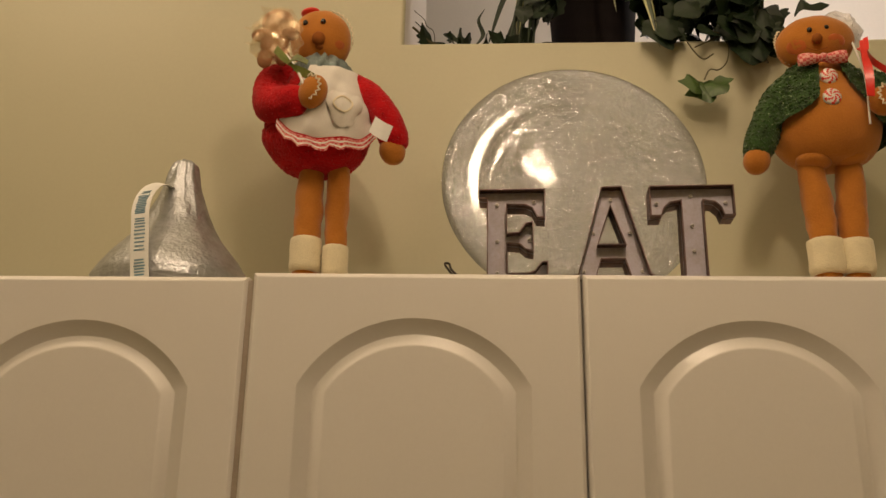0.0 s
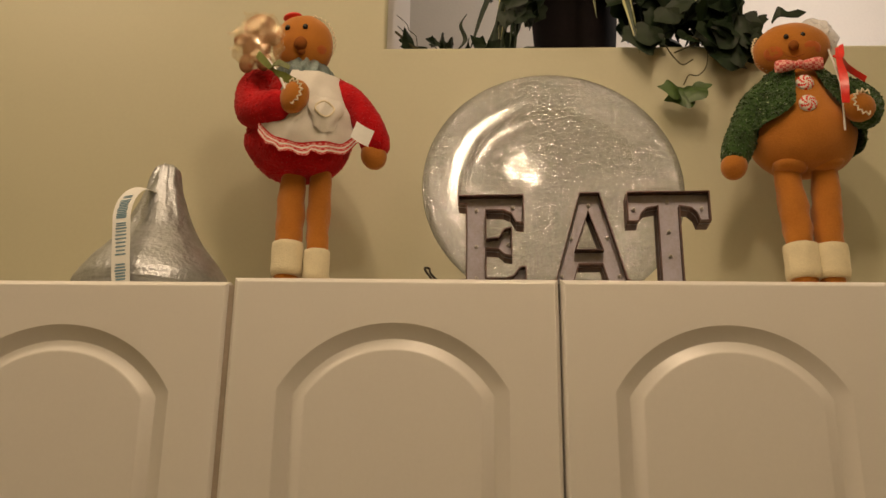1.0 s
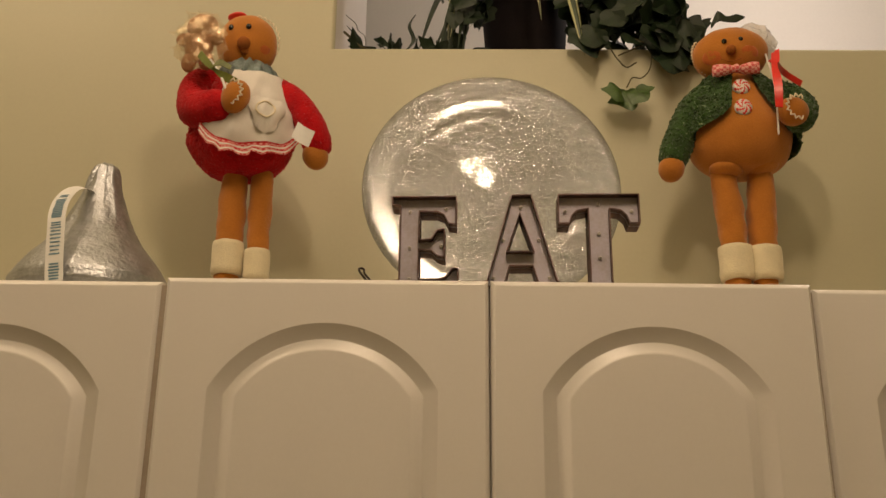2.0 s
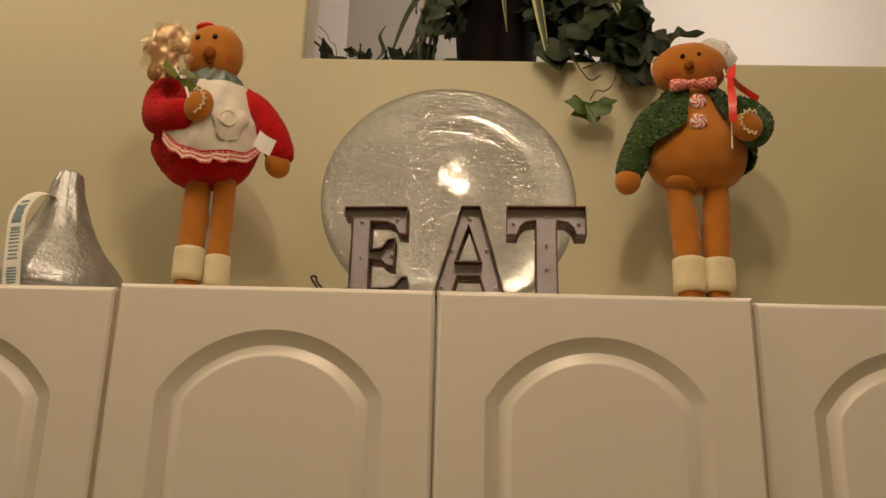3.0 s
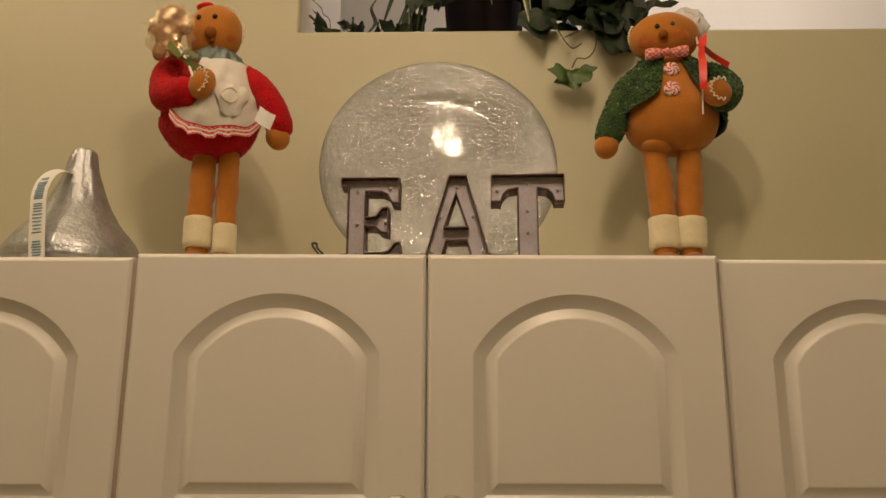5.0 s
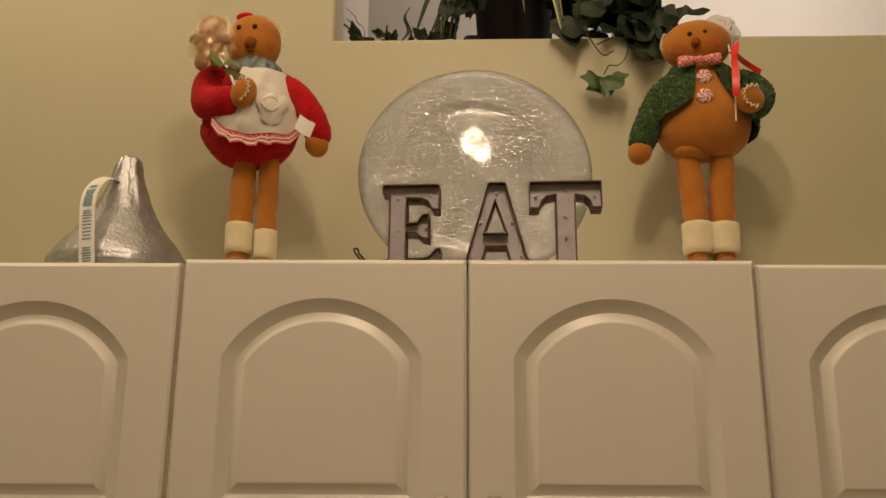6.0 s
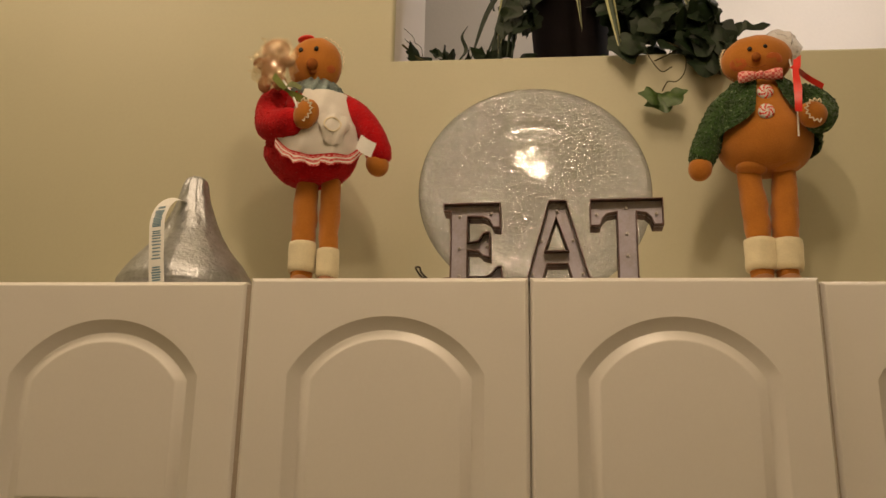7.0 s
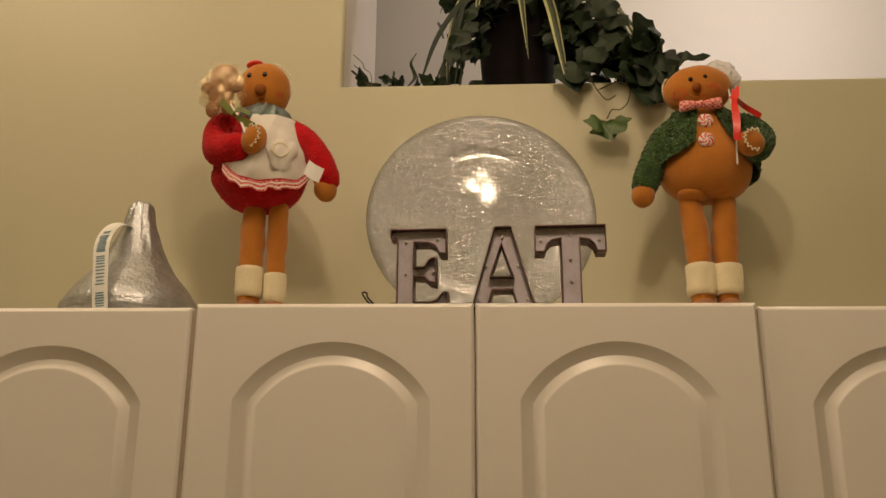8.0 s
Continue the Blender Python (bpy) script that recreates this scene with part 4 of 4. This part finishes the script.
def potted_plant():
    ob = empty("potted_plant", (0.232, 1.478, SILL), "dark pot of trailing leafy plants on the wall ledge", "plant")
    bm = bmesh.new()
    lathe(bm, [(0, 0.058), (0.004, 0.062), (0.10, 0.070), (0.20, 0.077), (0.204, 0.083), (0.225, 0.085), (0.228, 0.082), (0.226, 0.076), (0.19, 0.072)], (0, 0), seg=44)
    part("pot", bm, M["pot"], ob, "black glazed pot")
    bm = bmesh.new()
    lathe(bm, [(0.195, 0.0735), (0.205, 0.06), (0.210, 0.03), (0.211, 0.002)], (0, 0), seg=24, wob=0.1)
    part("soil", bm, M["soil"], ob)
    top = (0.232, 1.478, SILL + 0.20)
    # the two variegated blades before the pot, then the arching rest
    blade(ob, [(0.226, 1.44, 2.77), (0.222, 1.38, 2.84), (0.222, 1.31, 2.80), (0.2255, 1.268, 2.70), (0.2340, 1.252, 2.568)], 0.019, 1)
    blade(ob, [(0.25, 1.45, 2.77), (0.268, 1.39, 2.80), (0.281, 1.335, 2.73), (0.292, 1.300, 2.62), (0.301, 1.287, 2.530)], 0.023, 2)
    blade(ob, [(0.27, 1.47, 2.77), (0.33, 1.45, 2.86), (0.40, 1.43, 2.80), (0.438, 1.42, 2.72), (0.445, 1.415, 2.66)], 0.014, 3)
    blade(ob, [(0.20, 1.47, 2.77), (0.16, 1.44, 2.83), (0.125, 1.41, 2.78), (0.105, 1.40, 2.69), (0.098, 1.395, 2.60)], 0.024, 4)
    blade(ob, [(0.20, 1.48, 2.77), (0.175, 1.42, 2.84), (0.160, 1.385, 2.80), (0.150, 1.375, 2.72)], 0.020, 5)
    # thin dark blades that arch out and down to the ledge
    for k, (x1, x2, x3, z1, y3) in enumerate(((0.150, 0.085, 0.048, 2.80, 1.370), (0.160, 0.110, 0.082, 2.82, 1.365), (0.170, 0.130, 0.112, 2.78, 1.360), (0.165, 0.120, 0.100, 2.86, 1.372), (0.345, 0.420, 0.452, 2.86, 1.380), (0.330, 0.385, 0.405, 2.82, 1.352))):
        low = 2.575 if x3 < 0.2 else 2.625
        blade(ob, [(0.232 + (x1 - 0.232) * 0.3, 1.45, 2.77), (x1, 1.41, z1), (x2, 1.385, 2.70), (x3, y3, low)], 0.015, k + 30, "ivy")
    blade(ob, [(0.30, 1.43, 2.80), (0.345, 1.385, 2.775), (0.395, 1.36, 2.735), (0.432, 1.36, 2.690), (0.444, 1.36, 2.655), (0.452, 1.36, 2.610)], 0.013, 40)
    rng = random.Random(21)
    for k in range(12):
        a = rng.uniform(-2.9, 2.9)
        r, h, drop = rng.uniform(0.10, 0.19), rng.uniform(0.10, 0.22), rng.uniform(-0.02, 0.14)
        sx, sy = math.sin(a), -0.55 * math.cos(a)
        blade(ob, [top, (top[0] + sx * r * 0.4, top[1] + sy * r * 0.4, top[2] + h), (top[0] + sx * r * 0.8, top[1] + sy * r * 0.8, top[2] + h * 0.9), (top[0] + sx * r, top[1] + sy * r, top[2] + h * 0.9 - drop)], rng.uniform(0.013, 0.022), k)
    for k in range(26):
        s = -1 if k < 10 else 1
        z = rng.uniform(2.59, 2.80)
        leaf_at(ob, (0.232 + s * (0.080 + rng.uniform(-0.02, 0.045)), rng.uniform(1.385, 1.44), z), rng.uniform(0.034, 0.052), rng)
    # ivy round and over the pot's shoulder
    for k in range(70):
        a = rng.gauss(-0.4, 1.3)
        r = rng.uniform(0.05, 0.14)
        leaf_at(ob, (0.225 + r * math.sin(a), 1.46 - 0.8 * r * math.cos(a), rng.uniform(2.73, 2.95)), rng.uniform(0.035, 0.055), rng)
    return ob


potted_plant()


def trailing_ivy():
    """The vine that spills over the ledge's edge to the right of the pot."""
    ob = empty("ivy_vine", (0.36, 1.40, SILL), "dark green trailing ivy hanging over the ledge edge", "plant")
    rng = random.Random(8)
    stem_part(ob, [(0.27, 1.44, 2.78), (0.33, 1.38, 2.74), (0.39, 1.345, 2.66), (0.45, 1.315, 2.60), (0.49, 1.29, 2.56)], 0.0016)
    stem_part(ob, [(0.30, 1.42, 2.70), (0.35, 1.36, 2.62), (0.385, 1.318, 2.578), (0.392, 1.300, 2.558), (0.352, 1.285, 2.530)], 0.0013)
    for k in range(112):
        f = rng.random()
        x = 0.305 + 0.160 * f + rng.gauss(0, 0.016)
        z = 2.735 - 0.165 * f + rng.gauss(0, 0.032)
        y = 1.385 - 0.075 * f + rng.gauss(0, 0.018)
        if z < SILL + 0.035:
            y = min(y, 1.292)
        leaf_at(ob, (x, y, max(z, 2.56)), rng.uniform(0.035, 0.058), rng)
    for p, s, t in (((0.445, 1.285, 2.556), 0.062, (-12, 8, 10)), ((0.420, 1.282, 2.572), 0.055, (-8, -15, -10)), ((0.464, 1.285, 2.585), 0.058, (-10, 12, 5)), ((0.318, 1.290, 2.578), 0.050, (-10, 10, 0)),
                    ((0.436, 1.279, 2.530), 0.050, (-10, 20, 0)), ((0.350, 1.300, 2.615), 0.045, (-14, -10, 0)), ((0.448, 1.30, 2.632), 0.058, (-10, 130, 10)), ((0.462, 1.30, 2.618), 0.048, (-10, 100, 10))):
        leaf_at(ob, p, s, rng, None, t)
    # the curled runner with its fresh double leaf
    stem_part(ob, [(0.338, 1.315, 2.572), (0.342, 1.300, 2.552), (0.352, 1.296, 2.530), (0.364, 1.292, 2.514), (0.378, 1.288, 2.520)], 0.0011)
    stem_part(ob, [(0.398, 1.308, 2.575), (0.404, 1.298, 2.540), (0.398, 1.292, 2.510), (0.384, 1.288, 2.494), (0.370, 1.284, 2.492), (0.360, 1.280, 2.474)], 0.0010)
    leaf_at(ob, (0.3490, 1.278, 2.472), 0.037, rng, IVY[4], (-14, 22, 15))
    leaf_at(ob, (0.3690, 1.276, 2.468), 0.039, rng, IVY[4], (-20, -34, -10))
    leaf_at(ob, (0.3590, 1.282, 2.470), 0.042, rng, IVY[4], (-8, -6, 5))
    # a dark pointed leaf that hangs over the edge below the long blade
    leaf_at(ob, (0.306, 1.292, 2.578), 0.060, rng, IVY[1], (-6, -6, 12))
    leaf_at(ob, (0.322, 1.290, 2.566), 0.038, rng, IVY[2], (-10, 14, -8))
    return ob


trailing_ivy()


def ledge_sprigs():
    """Low sprigs that lie along the ledge towards the jamb."""
    ob = empty("ivy_sprig", (0.03, 1.37, SILL), "low dark ivy sprigs lying along the ledge", "plant")
    rng = random.Random(3)
    stem_part(ob, [(0.16, 1.40, 2.600), (0.10, 1.37, 2.575), (0.03, 1.36, 2.567), (-0.03, 1.35, 2.572), (-0.066, 1.345, 2.600)], 0.0020)
    stem_part(ob, [(-0.066, 1.36, 2.640), (-0.050, 1.36, 2.624), (-0.046, 1.36, 2.612), (-0.035, 1.36, 2.602), (-0.032, 1.36, 2.575)], 0.0006)
    for k in range(30):
        leaf_at(ob, (rng.uniform(-0.050, 0.14), rng.uniform(1.345, 1.39), rng.uniform(2.570, 2.582)), rng.uniform(0.016, 0.030), rng, None, (rng.uniform(-70, 60), rng.uniform(50, 310), rng.uniform(-70, 70)))
    # two thin upright leaves
    for px, top, bend, wide in ((0.038, 2.640, 0.012, 0.0075), (-0.052, 2.618, -0.020, 0.0050)):
        bm = bmesh.new()
        pts = [Vector((px - bend, 1.362, 2.572)), Vector((px + bend * 0.4, 1.360, 2.595)), Vector((px - bend * 0.2, 1.358, 2.0 + (top - 2.0) * 0.97)), Vector((px + bend * 0.6, 1.356, top))]
        strip(bm, [p - ob.location for p in pts], [wide * 0.5, wide, wide * 0.7, 0.0008], (0.9, -0.4, 0.1), thick=0.0005)
        part("thin_leaf", bm, M["ivy"], ob)
    leaf_at(ob, (-0.040, 1.350, 2.575), 0.034, rng, None, (0, 130, 50))
    for k in range(8):
        leaf_at(ob, (rng.uniform(0.105, 0.165), rng.uniform(1.36, 1.41), rng.uniform(2.58, 2.72)), rng.uniform(0.030, 0.042), rng, None, (rng.uniform(-20, 20), rng.uniform(-60, 60), rng.uniform(-80, 80)))
    for dx in (0.0, 0.018, 0.034):
        stem_part(ob, [(0.150 - dx, 1.40, 2.72), (0.128 - dx, 1.38, 2.64), (0.120 - dx * 1.5, 1.37, 2.564)], 0.002, "stalk", "ivy")
    return ob


ledge_sprigs()
